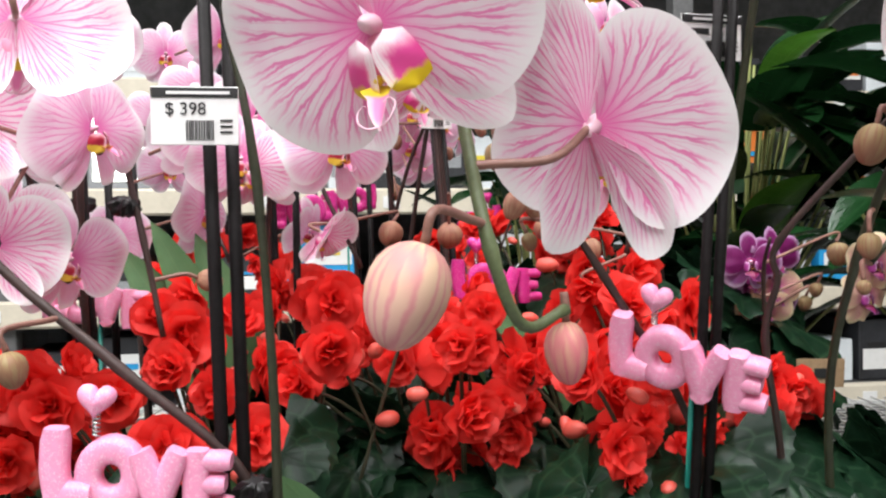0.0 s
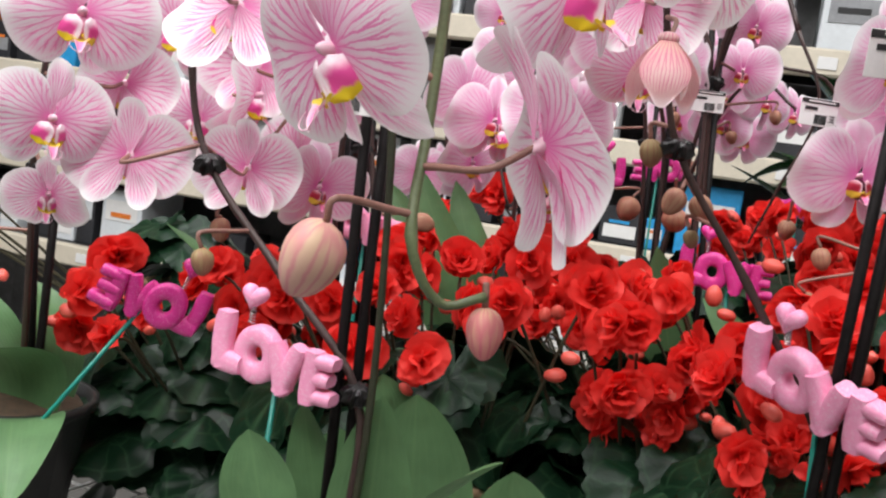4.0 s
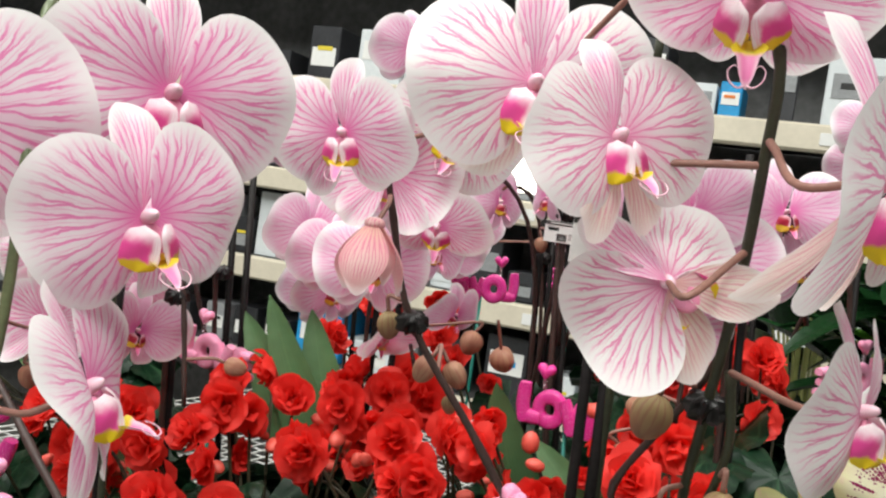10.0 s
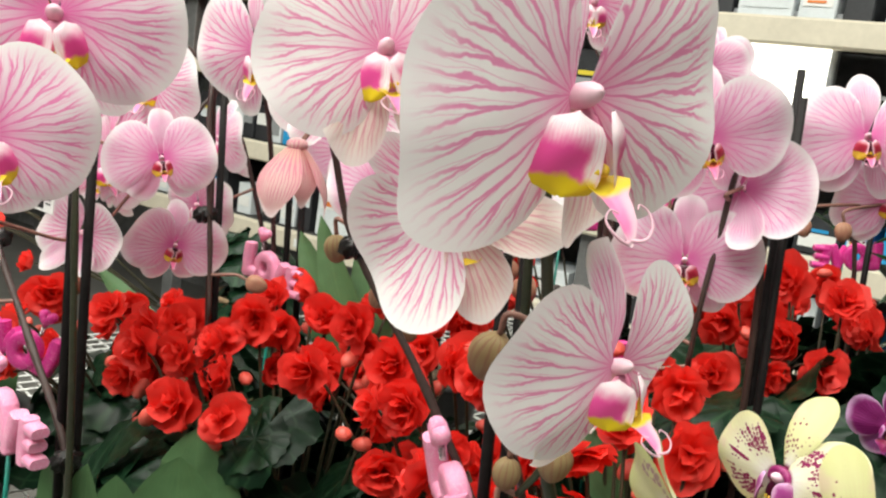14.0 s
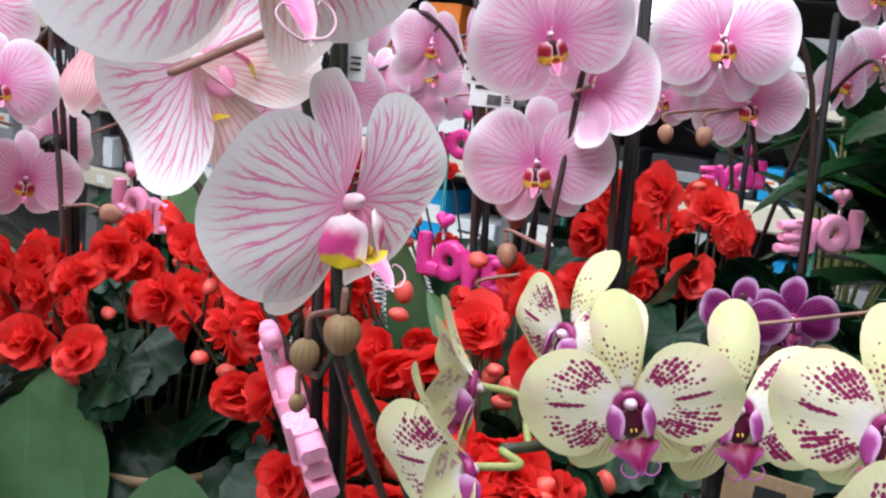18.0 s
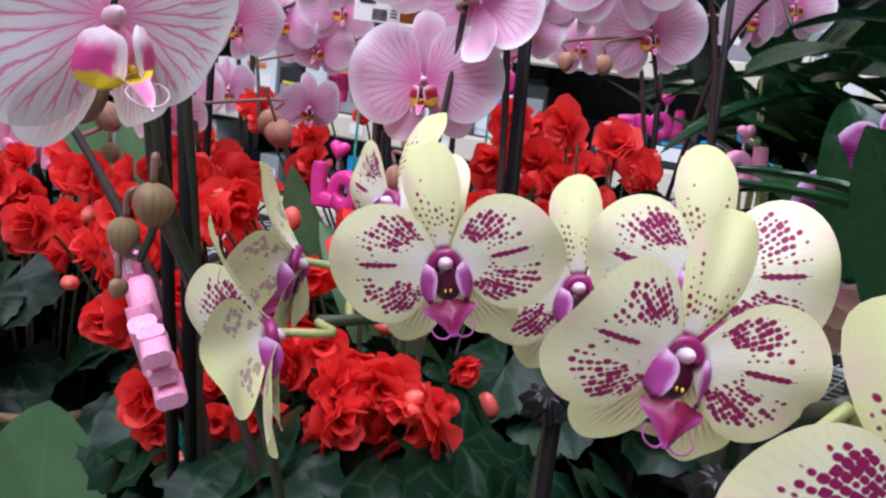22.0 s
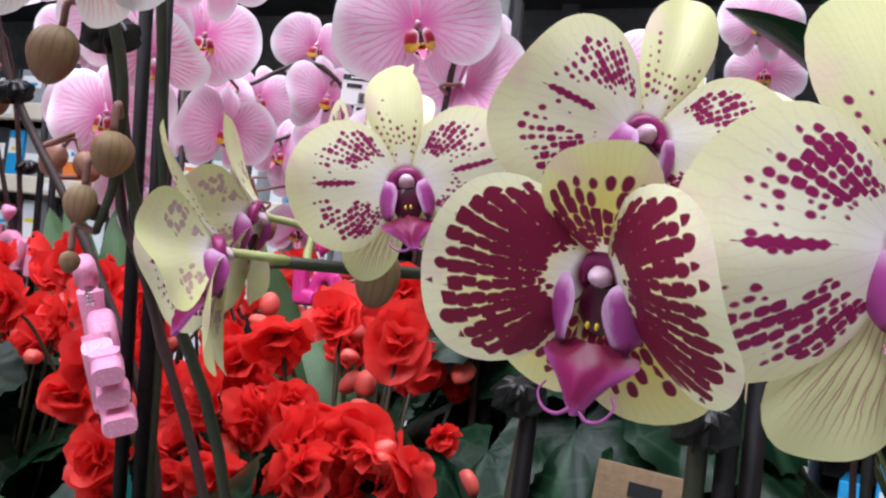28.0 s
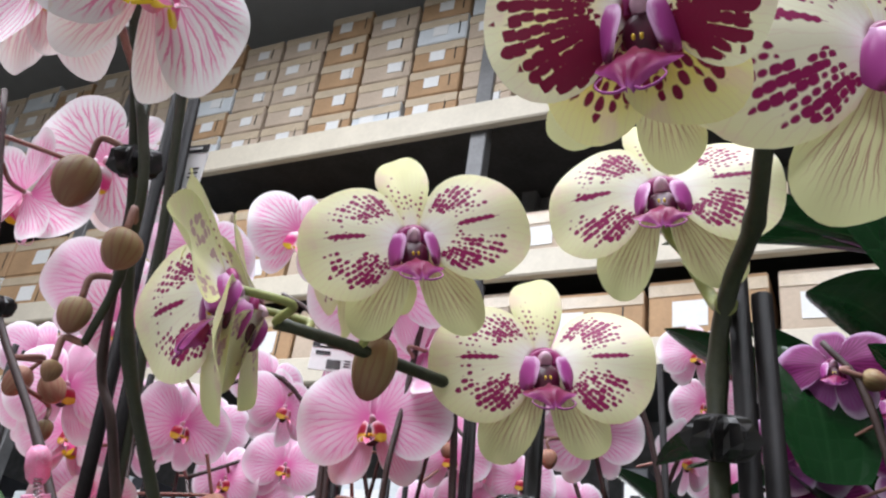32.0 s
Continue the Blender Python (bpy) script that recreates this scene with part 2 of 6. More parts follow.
    m.bump(m.math("ADD", m.math("MULTIPLY", dots, 0.5), m.noise(90.0, 3)), 0.12, 0.0006)
    return m.m


def side_lobe_mat(name, middle, rim, low, low_at, rim_at=0.74, inner=0.2):
    """A side lobe of a lip: coloured foot, deep middle, pale upper and inner rim."""
    m = Mat(name, 0.38, 0, 0.4)
    s, r = petal_coords(m, 0)
    wob = m.math("MULTIPLY", m.math("SUBTRACT", m.noise(18.0, 3), 0.5), 0.22)
    rr = m.math("ADD", r, wob)
    pale = m.math("MAXIMUM", m.step(rr, rim_at - 0.2, rim_at + 0.14), m.math("SUBTRACT", 1.0, m.step(m.math("ADD", s, wob), inner - 0.08, inner + 0.1)))
    col = m.mix(pale, middle, rim)
    streak = branching_veins(m, s, r, 7.0, (0.2, 0.6), (0.6, 0.9), 0.06, 0.5)
    col = m.mix(m.math("MULTIPLY", streak, 0.3), col, middle)
    col = m.mix(m.math("SUBTRACT", 1.0, m.step(rr, low_at - 0.05, low_at + 0.05)), col, low)
    m.thin(col, 0.2)
    return m.m


def tongue_mat(name, foot, middle, tip):
    """A lip's middle lobe: coloured foot, streaked middle, pale tip."""
    m = Mat(name, 0.4, 0, 0.4)
    s, r = petal_coords(m, 0)
    col = m.mix(m.step(r, 0.78, 1.0), middle, tip)
    off = m.math("ABSOLUTE", m.math("SUBTRACT", s, 0.5))
    col = m.mix(m.math("MULTIPLY", m.step(off, 0.2, 0.46), 0.6), col, tip)
    rr = m.math("ADD", r, m.math("MULTIPLY", m.math("SUBTRACT", m.noise(16.0, 2), 0.5), 0.16))
    col = m.mix(m.math("SUBTRACT", 1.0, m.step(rr, 0.24, 0.36)), col, foot)
    m.thin(col, 0.2)
    return m.m


PINK_PETAL = striped_petal("striped_pink_petal", (0.87, 0.76, 0.81), (0.84, 0.48, 0.65), (0.80, 0.17, 0.45), (0.80, 0.22, 0.48), 1.2, 0.97, 9.0, 0.055)
ROSE_PETAL = striped_petal("rose_pink_petal", (0.85, 0.62, 0.74), (0.80, 0.38, 0.58), (0.78, 0.22, 0.50), (0.76, 0.14, 0.42), 1.0, 0.97, 9.0, 0.05, (0.90, 0.84, 0.87))
PALE_PETAL = striped_petal("pale_striped_petal", (0.88, 0.86, 0.85), (0.86, 0.66, 0.74), (0.78, 0.20, 0.44), (0.82, 0.38, 0.56), 1.3, 0.98, 8.0, 0.05)
PINK_SEPAL = striped_petal("striped_sepal", (0.87, 0.74, 0.79), (0.84, 0.55, 0.68), (0.80, 0.16, 0.46), (0.84, 0.42, 0.58), 1.1, 0.98, 6.0, 0.06)
CREAM_SEPAL = striped_petal("cream_backed_sepal", (0.88, 0.78, 0.70), (0.86, 0.68, 0.66), (0.74, 0.30, 0.38), (0.84, 0.58, 0.50), 0.85, 1.0, 6.0, 0.06, (0.90, 0.84, 0.80))
YEL_PETAL = spotted_petal("yellow_spotted_petal", (0.82, 0.80, 0.60), (0.79, 0.77, 0.45), (0.26, 0.010, 0.09), 11.0, 17.0, 0.0120, 0.011, 0.86, 0.36, 0.80, 0.46, 0.9, 0.72)
YEL_SEPAL = spotted_petal("yellow_dotted_sepal", (0.75, 0.74, 0.40), (0.70, 0.70, 0.34), (0.24, 0.010, 0.08), 9.0, 15.0, 0.0125, 0.0, 0.80, 0.24, 0.0, 0.42, 0.8, 0.8)
YEL_LOW = striped_petal("yellow_veined_sepal", (0.74, 0.74, 0.40), (0.72, 0.70, 0.36), (0.36, 0.13, 0.12), (0.60, 0.30, 0.30), 0.8, 0.95, 7.0, 0.04, (0.72, 0.73, 0.38))
DARK_PETAL = spotted_petal("burgundy_blotched_petal", (0.83, 0.75, 0.34), (0.84, 0.82, 0.54), (0.17, 0.006, 0.034), 8.0, 12.0, 0.040, 0.008, 0.95, 0.28, 0.0, 0.12, 0.45, 0.62)
DARK_SEPAL = spotted_petal("burgundy_barred_sepal", (0.76, 0.66, 0.16), (0.80, 0.76, 0.34), (0.17, 0.006, 0.034), 7.0, 10.0, 0.030, 0.004, 0.86, 0.22, 0.0, 0.30, 0.5, 0.55)
YEL_BACK = spotted_petal("yellow_petal_back", (0.74, 0.74, 0.42), (0.72, 0.74, 0.34), (0.50, 0.34, 0.32), 8.0, 12.0, 0.026, 0.01, 0.84, 0.3, 0.0, 0.56)
PLUM_PETAL = striped_petal("plum_petal", (0.23, 0.018, 0.15), (0.19, 0.012, 0.11), (0.10, 0.004, 0.06), (0.46, 0.06, 0.34), 1.0, 0.97, 9.0, 0.09, (0.52, 0.32, 0.52))
PLUM_LOW = striped_petal("lilac_sepal", (0.35, 0.13, 0.34), (0.30, 0.08, 0.26), (0.34, 0.03, 0.26), (0.50, 0.2, 0.48), 0.6, 0.95, 7.0, 0.06, (0.70, 0.56, 0.72))
PEACH_PETAL = striped_petal("peach_petal", (0.80, 0.56, 0.38), (0.72, 0.26, 0.36), (0.60, 0.10, 0.26), (0.60, 0.10, 0.34), 0.6, 0.9, 8.0, 0.07, (0.82, 0.68, 0.44))
LOBE_PINK = side_lobe_mat("lip_lobe_magenta", (0.84, 0.09, 0.36), (0.92, 0.84, 0.86), (0.82, 0.62, 0.02), 0.24)
TONGUE_PINK = tongue_mat("lip_tongue_pink", (0.82, 0.64, 0.04), (0.82, 0.24, 0.48), (0.90, 0.72, 0.76))
LOBE_RED = side_lobe_mat("lip_lobe_red", (0.42, 0.02, 0.05), (0.84, 0.56, 0.64), (0.76, 0.50, 0.05), 0.36, 0.9, 0.08)
TONGUE_RED = tongue_mat("lip_tongue_red", (0.50, 0.10, 0.04), (0.74, 0.16, 0.34), (0.84, 0.50, 0.62))
LOBE_PURPLE = side_lobe_mat("lip_lobe_purple", (0.40, 0.06, 0.29), (0.64, 0.38, 0.60), (0.16, 0.01, 0.07), 0.12, 0.86, 0.1)
TONGUE_PURPLE = tongue_mat("lip_tongue_purple", (0.20, 0.012, 0.05), (0.27, 0.014, 0.10), (0.44, 0.10, 0.36))
THROAT = plain("throat_maroon", (0.07, 0.004, 0.02), 0.35, var=0.4, scale=20)
COLLAR = plain("collar_purple", (0.26, 0.012, 0.12), 0.4, var=0.25, scale=12)
COLUMN = plain("column_flesh", (0.85, 0.58, 0.66), 0.4, var=0.06, scale=8)
YCOLUMN = plain("column_pale", (0.78, 0.54, 0.66), 0.4, var=0.12, scale=8)
YELLOW = plain("callus_yellow", (0.78, 0.55, 0.04), 0.4, var=0.2, scale=300)
STEM_GREEN = plain("spike_fresh_green", (0.10, 0.125, 0.055), 0.5, var=0.35, scale=60, bump=0.1)
STEM = plain("spike_green_brown", (0.030, 0.034, 0.016), 0.5, var=0.45, scale=60, bump=0.1)
STEM_DARK = plain("spike_dark_brown", (0.045, 0.024, 0.020), 0.5, var=0.4, scale=50, bump=0.1)
PEDICEL = plain("pedicel_brown_pink", (0.26, 0.13, 0.10), 0.5, var=0.3, scale=60)
STEM_PALE = plain("pale_green_stalk", (0.28, 0.30, 0.10), 0.5, var=0.3, scale=60)
STAKE = plain("black_plastic_stake", (0.012, 0.010, 0.010), 0.5, var=0.5, scale=40, spec=0.12)
CLIP = plain("black_clip_plastic", (0.010, 0.009, 0.009), 0.35, var=0.4, scale=200)
TEAL = plain("teal_painted_stick", (0.01, 0.22, 0.17), 0.4, var=0.2, scale=60)
WIRE = plain("white_coated_wire", (0.62, 0.62, 0.60), 0.4, var=0.15, scale=60)
POT = plain("black_grow_pot", (0.02, 0.02, 0.02), 0.45, var=0.4, scale=50)
PAPER = plain("brown_kraft_wrap", (0.30, 0.20, 0.11), 0.75, var=0.3, scale=25, bump=0.3)
MOSS = plain("bark_and_moss", (0.09, 0.06, 0.035), 0.9, var=0.6, scale=120, bump=0.8)


def leaf_mat(name, c, vein, rough, ribs, grain=35.0, rib=0.5, spec=0.3):
    m = Mat(name, rough, 0, spec)
    s, r = petal_coords(m, 0)
    n1, n2 = m.noise(grain, 3), m.noise(grain * 9, 3)
    col = m.mix(n1, tuple(v * 0.6 for v in c), tuple(v * 1.35 for v in c))
    mid = m.math("SUBTRACT", 1.0, m.step(m.math("ABSOLUTE", m.math("SUBTRACT", s, 0.5)), 0.0, 0.035))
    side = m.n("ShaderNodeTexVoronoi", voronoi_dimensions="2D", feature="DISTANCE_TO_EDGE", Scale=1.0, Randomness=0.4)
    m.link(vein_coords(m, s, r, ribs[0], ribs[1], 0.5), side.inputs["Vector"])
    lines = m.math("MAXIMUM", mid, m.math("MULTIPLY", m.math("SUBTRACT", 1.0, m.step(side.outputs["Distance"], 0.0, 0.1)), 0.5))
    m.thin(m.mix(m.math("MULTIPLY", lines, rib), col, vein), 0.12)
    m.bump(m.math("ADD", m.math("MULTIPLY", side.outputs["Distance"], 1.0), m.math("MULTIPLY", n2, 0.3)), 0.5 * rib + 0.1, 0.0012)
    return m.m


LEAF_ORCHID = leaf_mat("orchid_leaf", (0.10, 0.20, 0.085), (0.15, 0.27, 0.11), 0.40, (14.0, 1.0), 35.0, 0.28)
LEAF_BEGONIA = leaf_mat("begonia_leaf", (0.006, 0.022, 0.010), (0.026, 0.065, 0.03), 0.34, (9.0, 2.0), 3.0, 1.0, 0.18)
LEAF_DARK = leaf_mat("glossy_dark_leaf", (0.008, 0.036, 0.010), (0.02, 0.065, 0.022), 0.24, (5.0, 9.0), 20.0, 0.5, 0.34)
LEAF_BRIGHT = leaf_mat("bright_new_leaf", (0.10, 0.28, 0.03), (0.2, 0.4, 0.08), 0.35, (5.0, 9.0))


def red_petal():
    m = Mat("begonia_red", 0.5, 0, 0.3)
    s, r = petal_coords(m, 0)
    col = m.mix(m.step(r, 0.1, 0.9), (0.78, 0.014, 0.018), (0.95, 0.055, 0.045))
    col = m.mix(m.math("MULTIPLY", m.noise(6.0, 3), 0.5), col, (0.96, 0.12, 0.09))
    col = m.mix(m.math("MULTIPLY", m.rand(), 0.4), col, (0.78, 0.02, 0.022))
    m.thin(col, 0.38)
    return m.m


RED = red_petal()
RED_BUD = plain("begonia_bud_coral", (0.72, 0.11, 0.08), 0.45, var=0.25, scale=90)
RED_STALK = plain("begonia_stalk", (0.045, 0.04, 0.02), 0.5, var=0.3, scale=80)


def bud_mat(name, a, b, stripe, k=22.0):
    m = Mat(name, 0.5, 0, 0.3)
    s, r = petal_coords(m, 0)
    v = m.n("ShaderNodeTexVoronoi", voronoi_dimensions="2D", feature="DISTANCE_TO_EDGE", Scale=1.0, Randomness=0.5)
    m.link(vein_coords(m, s, r, k, 1.2, 0.4), v.inputs["Vector"])
    col = m.mix(m.step(r, 0.1, 0.9), a, b)
    m.thin(m.mix(m.math("MULTIPLY", m.math("SUBTRACT", 1.0, m.step(v.outputs["Distance"], 0.0, 0.3)), 0.55), col, stripe), 0.12)
    m.bump(v.outputs["Distance"], 0.10, 0.0005)
    return m.m


BUD_PINK = bud_mat("striped_pink_bud", (0.72, 0.52, 0.34), (0.72, 0.42, 0.36), (0.64, 0.14, 0.24), 13.0)
OPENING = striped_petal("opening_bud_petal", (0.84, 0.62, 0.58), (0.80, 0.46, 0.46), (0.72, 0.16, 0.30), (0.72, 0.50, 0.36), 1.0, 0.98, 7.0, 0.06, (0.88, 0.76, 0.76))
BUD_ROSE = bud_mat("rose_striped_bud", (0.66, 0.40, 0.26), (0.66, 0.22, 0.22), (0.60, 0.08, 0.18), 11.0)
BUD_GREEN = bud_mat("olive_brown_bud", (0.34, 0.26, 0.12), (0.30, 0.17, 0.10), (0.26, 0.10, 0.07), 14.0)
BUD_TAN = bud_mat("tan_bud", (0.44, 0.24, 0.15), (0.40, 0.22, 0.14), (0.34, 0.12, 0.09), 12.0)


def glitter(name, c, fleck):
    m = Mat(name, 0.32, 0, 0.5)
    v = m.n("ShaderNodeTexVoronoi", voronoi_dimensions="3D", feature="F1", Scale=70.0)
    m.link(m.obj(), v.inputs["Vector"])
    sep = m.n("ShaderNodeSeparateColor")
    m.link(v.outputs["Color"], sep.inputs[0])
    on = m.step(sep.outputs[0], 0.91, 0.95)
    base = m.mix(m.noise(9.0, 4), tuple(x * 0.85 for x in c), tuple(min(1, x * 1.12) for x in c))
    m.color(m.mix(m.math("MULTIPLY", on, 0.75), base, fleck))
    m.bump(m.math("ADD", sep.outputs[1], m.noise(30.0, 2)), 0.12, 0.012)
    return m.m


GLIT_PINK = glitter("pink_glitter_foam", (0.97, 0.35, 0.55), (0.98, 0.85, 0.90))
GLIT_MAG = glitter("magenta_glitter_foam", (0.72, 0.03, 0.29), (0.95, 0.45, 0.70))
SPRING = plain("silver_spring", (0.6, 0.6, 0.6), 0.25, 1.0, 0.1)
TAG_WHITE = plain("tag_card", (0.78, 0.78, 0.76), 0.6, var=0.06, scale=40)
INK = plain("printed_ink", (0.015, 0.015, 0.015), 0.6, var=0.3, scale=200)
BEIGE = plain("beige_shelf_paint", (0.66, 0.60, 0.48), 0.5, var=0.1, scale=6)
RACK_BACK = plain("rack_back_grey", (0.20, 0.20, 0.20), 0.6, var=0.5, scale=3)
DECK = plain("shelf_deck_dark", (0.05, 0.05, 0.05), 0.6, var=0.4, scale=5)
STEEL = plain("grey_upright_paint", (0.16, 0.16, 0.16), 0.5, 0.2, 0.3, 6)
CARTON = plain("corrugated_cardboard", (0.44, 0.28, 0.15), 0.8, var=0.16, scale=7, bump=0.2)
CARTON_PALE = plain("pale_cardboard", (0.52, 0.42, 0.32), 0.8, var=0.14, scale=7, bump=0.2)
TAPE = plain("packing_tape", (0.55, 0.45, 0.32), 0.25, var=0.15, scale=20)
WHITE_BOX = plain("white_carton", (0.66, 0.70, 0.72), 0.6, var=0.1, scale=7)
BLACK_BOX = plain("black_product_box", (0.025, 0.026, 0.03), 0.45, var=0.5, scale=9)
GREY_BOX = plain("grey_product_box", (0.28, 0.29, 0.30), 0.5, var=0.25, scale=9)
BLUE_BOX = plain("blue_panel_print", (0.02, 0.30, 0.62), 0.5, var=0.2, scale=9)
ORANGE = plain("orange_label", (0.75, 0.20, 0.03), 0.5, var=0.12, scale=20)
YEL_LABEL = plain("yellow_label", (0.72, 0.58, 0.05), 0.5, var=0.12, scale=20)
CONCRETE = plain("polished_concrete", (0.14, 0.135, 0.125), 0.35, var=0.2, scale=1.2, bump=0.05)
WALL = plain("painted_block_wall", (0.55, 0.55, 0.53), 0.7, var=0.1, scale=1.0, bump=0.1)
CEIL = plain("white_roof_deck", (0.62, 0.62, 0.60), 0.7, var=0.1, scale=0.8)


def glow(name, c, power):
    m = Mat(name, 0.5)
    m.b.inputs["Base Color"].default_value = rgb(c)
    m.b.inputs["Emission Color"].default_value = rgb(c)
    m.b.inputs["Emission Strength"].default_value = power
    return m.m


LIT = glow("lit_panel", (1.0, 0.97, 0.90), 3.0)


# ---- building helpers ----
def mesh(name, verts, faces, mat, uvs=None, smooth=True):
    me = bpy.data.meshes.new(name)
    me.from_pydata([tuple(v) for v in verts], [], faces)
    if uvs is not None:
        lay = me.uv_layers.new(name="UVMap")
        idx = np.empty(len(me.loops), dtype=np.int32)
        me.loops.foreach_get("vertex_index", idx)
        lay.data.foreach_set("uv", np.asarray(uvs, dtype=np.float32)[idx].ravel())
    if smooth:
        me.polygons.foreach_set("use_smooth", [True] * len(me.polygons))
    if mat:
        me.materials.append(mat)
    me.update()
    return me


def put(name, me, parent=None, m=None, label=""):
    """An object on a mesh, under its thing or part, at a pose in the parent's frame."""
    ob = new(name, me)
    if parent is not None:
        ob.parent = parent
    if m is not None:
        ob.matrix_basis = m
    if label:
        ob["label"] = label
    return ob


def thing(name, m, label, category, group="", kind=""):
    ob = new(name)
    ob.matrix_basis = m
    ob.empty_display_size = 0.02
    return tagged(ob, label, category, group, kind)


def part(name, bm, mat, parent, label=""):
    me = bpy.data.meshes.new(name)
    bm.to_mesh(me)
    bm.free()
    me.materials.append(mat)
    return put(name, me, parent, None, label)


def smooth_line(pts, n=5):
    """A soft curve through the points."""
    pts = [Vector(p) for p in pts]
    if len(pts) < 3:
        return pts
    ext = [2 * pts[0] - pts[1]] + pts + [2 * pts[-1] - pts[-2]]
    out = []
    for i in range(1, len(ext) - 2):
        a, b, c, d = ext[i - 1 : i + 3]
        for k in range(n):
            t = k / n
            out.append(0.5 * (2 * b + (c - a) * t + (2 * a - 5 * b + 4 * c - d) * t * t + (3 * b - a - 3 * c + d) * t**3))
    return out + [pts[-1]]


def tube_data(pts, r0, r1=None, sides=8, knots=0, squash=1.0):
    """Vertices, faces and uvs of a round rod along a line, with swollen nodes if wanted."""
    r1 = r0 if r1 is None else r1
    pts = [Vector(p) for p in pts]
    verts, faces, uvs = [], [], []
    side = None
    n = len(pts)
    for i, p in enumerate(pts):
        d = (pts[min(i + 1, n - 1)] - pts[max(i - 1, 0)]).normalized()
        side = d.orthogonal().normalized() if side is None else (side - d * side.dot(d)).normalized()
        other = d.cross(side)
        f = i / max(1, n - 1)
        r = r0 + (r1 - r0) * f
        if knots and i % knots == 0:
            r *= 1.25
        for k in range(sides):
            a = 2 * math.pi * k / sides
            verts.append(p + side * (r * math.cos(a)) + other * (r * squash * math.sin(a)))
            uvs.append((k / sides, f))
    for i in range(n - 1):
        for k in range(sides):
            a, b = i * sides + k, i * sides + (k + 1) % sides
            faces.append((a, b, b + sides, a + sides))
    faces.append(tuple(range(sides - 1, -1, -1)))
    faces.append(tuple(range((n - 1) * sides, n * sides)))
    return verts, faces, uvs


def rod(name, pts, r0, mat, parent, r1=None, sides=8, soft=True, knots=0, label=""):
    v, f, u = tube_data(smooth_line(pts) if soft else pts, r0, r1, sides, knots)
    return put(name, mesh(name, v, f, mat, u), parent, None, label)


def fan_data(length, spread, p, q, cup=0.1, wave=0.03, seed=0, nr=9, na=15, flip=False, skew=0.0, lift=0.0, ruffle=0.0, crease=0.0):
    """A petal: a fan from its claw along +x, spread in z, seen from -y."""
    rnd = random.Random(seed)
    ph, ph2 = rnd.uniform(0, 6.28), rnd.uniform(0, 6.28)
    verts, faces, uvs = [], [], []
    sg = -1 if flip else 1
    for i in range(nr + 1):
        rho = i / nr
        for j in range(na):
            s = -0.985 + 1.97 * j / (na - 1)
            phi = s * spread + skew * (1 - s * s)
            edge = length * (1 - abs(s) ** p) ** q * (1 + 0.025 * math.sin(5 * s + ph))
            r = rho * edge
            x, z = r * math.cos(phi), r * math.sin(phi)
            k = r / length
            y = cup * length * (k**2) - 0.06 * length * math.sin(math.pi * min(1, k)) + wave * length * k * k * math.sin(6 * s + ph2) + lift * length * k * s
            y += 0.05 * length * s * s * k + crease * length * k * abs(s) ** 1.4 + ruffle * length * k**3 * (math.sin(2.6 * s + ph) + 0.35 * math.sin(11 * s + ph2))
            verts.append((sg * x, y, z))
            uvs.append(((s + 1) / 2, rho))
    for i in range(nr):
        for j in range(na - 1):
            a = i * na + j
            f = (a, a + na, a + na + 1, a + 1)
            faces.append(f if not flip else f[::-1])
    return verts, faces, uvs


def blob_data(rx, ry, rz, n=10, m=8, ridge=0.0, point=0.0):
    """An egg along z from -rz to rz, ridged lengthwise, pointed at its top."""
    verts, faces, uvs = [], [], []
    for i in range(m + 1):
        v = i / m
        th = math.pi * v
        for k in range(n):
            a = 2 * math.pi * k / n
            rr = math.sin(th) * (1 + ridge * math.cos(3 * a)) * (1 - point * v)
            verts.append((rx * rr * math.cos(a), ry * rr * math.sin(a), -rz * math.cos(th)))
            uvs.append((k / n, v))
    for i in range(m):
        for k in range(n):
            a, b = i * n + k, i * n + (k + 1) % n
            faces.append((a, b, b + n, a + n))
    return verts, faces, uvs


def join_data(*sets):
    """Several of vertices, faces and uvs in one, each with a pose."""
    verts, faces, uvs = [], [], []
    for m, (v, f, u) in sets:
        o = len(verts)
        verts += [m @ Vector(p) for p in v]
        faces += [tuple(i + o for i in q) for q in f]
        uvs += u
    return verts, faces, uvs


def box_data(x, y, z, b=0.0):
    """A box on z = 0, centred in x and y, with cut edges of width b."""
    bm = bmesh.new()
    bmesh.ops.create_cube(bm, size=1.0, matrix=Matrix.Translation((0, 0, z / 2)) @ Matrix.Diagonal((x, y, z, 1)))
    if b:
        bmesh.ops.bevel(bm, geom=bm.edges[:], offset=b, segments=1, affect="EDGES")
    bm.verts.index_update()
    out = [v.co.copy() for v in bm.verts], [tuple(v.index for v in f.verts) for f in bm.faces], [(0, 0)] * len(bm.verts)
    bm.free()
    return out


def box(name, size, mat, parent, m, b=0.003, label=""):
    v, f, u = box_data(*size, b)
    return put(name, mesh(name, v, f, mat, None, False), parent, m, label)


def aim(p, d, spin=0.0):
    """A pose at p whose +z points along d."""
    return Matrix.Translation(p) @ Vector(d).to_track_quat("Z", "Y").to_matrix().to_4x4() @ pose(0, 0, 0, 0, 0, spin)


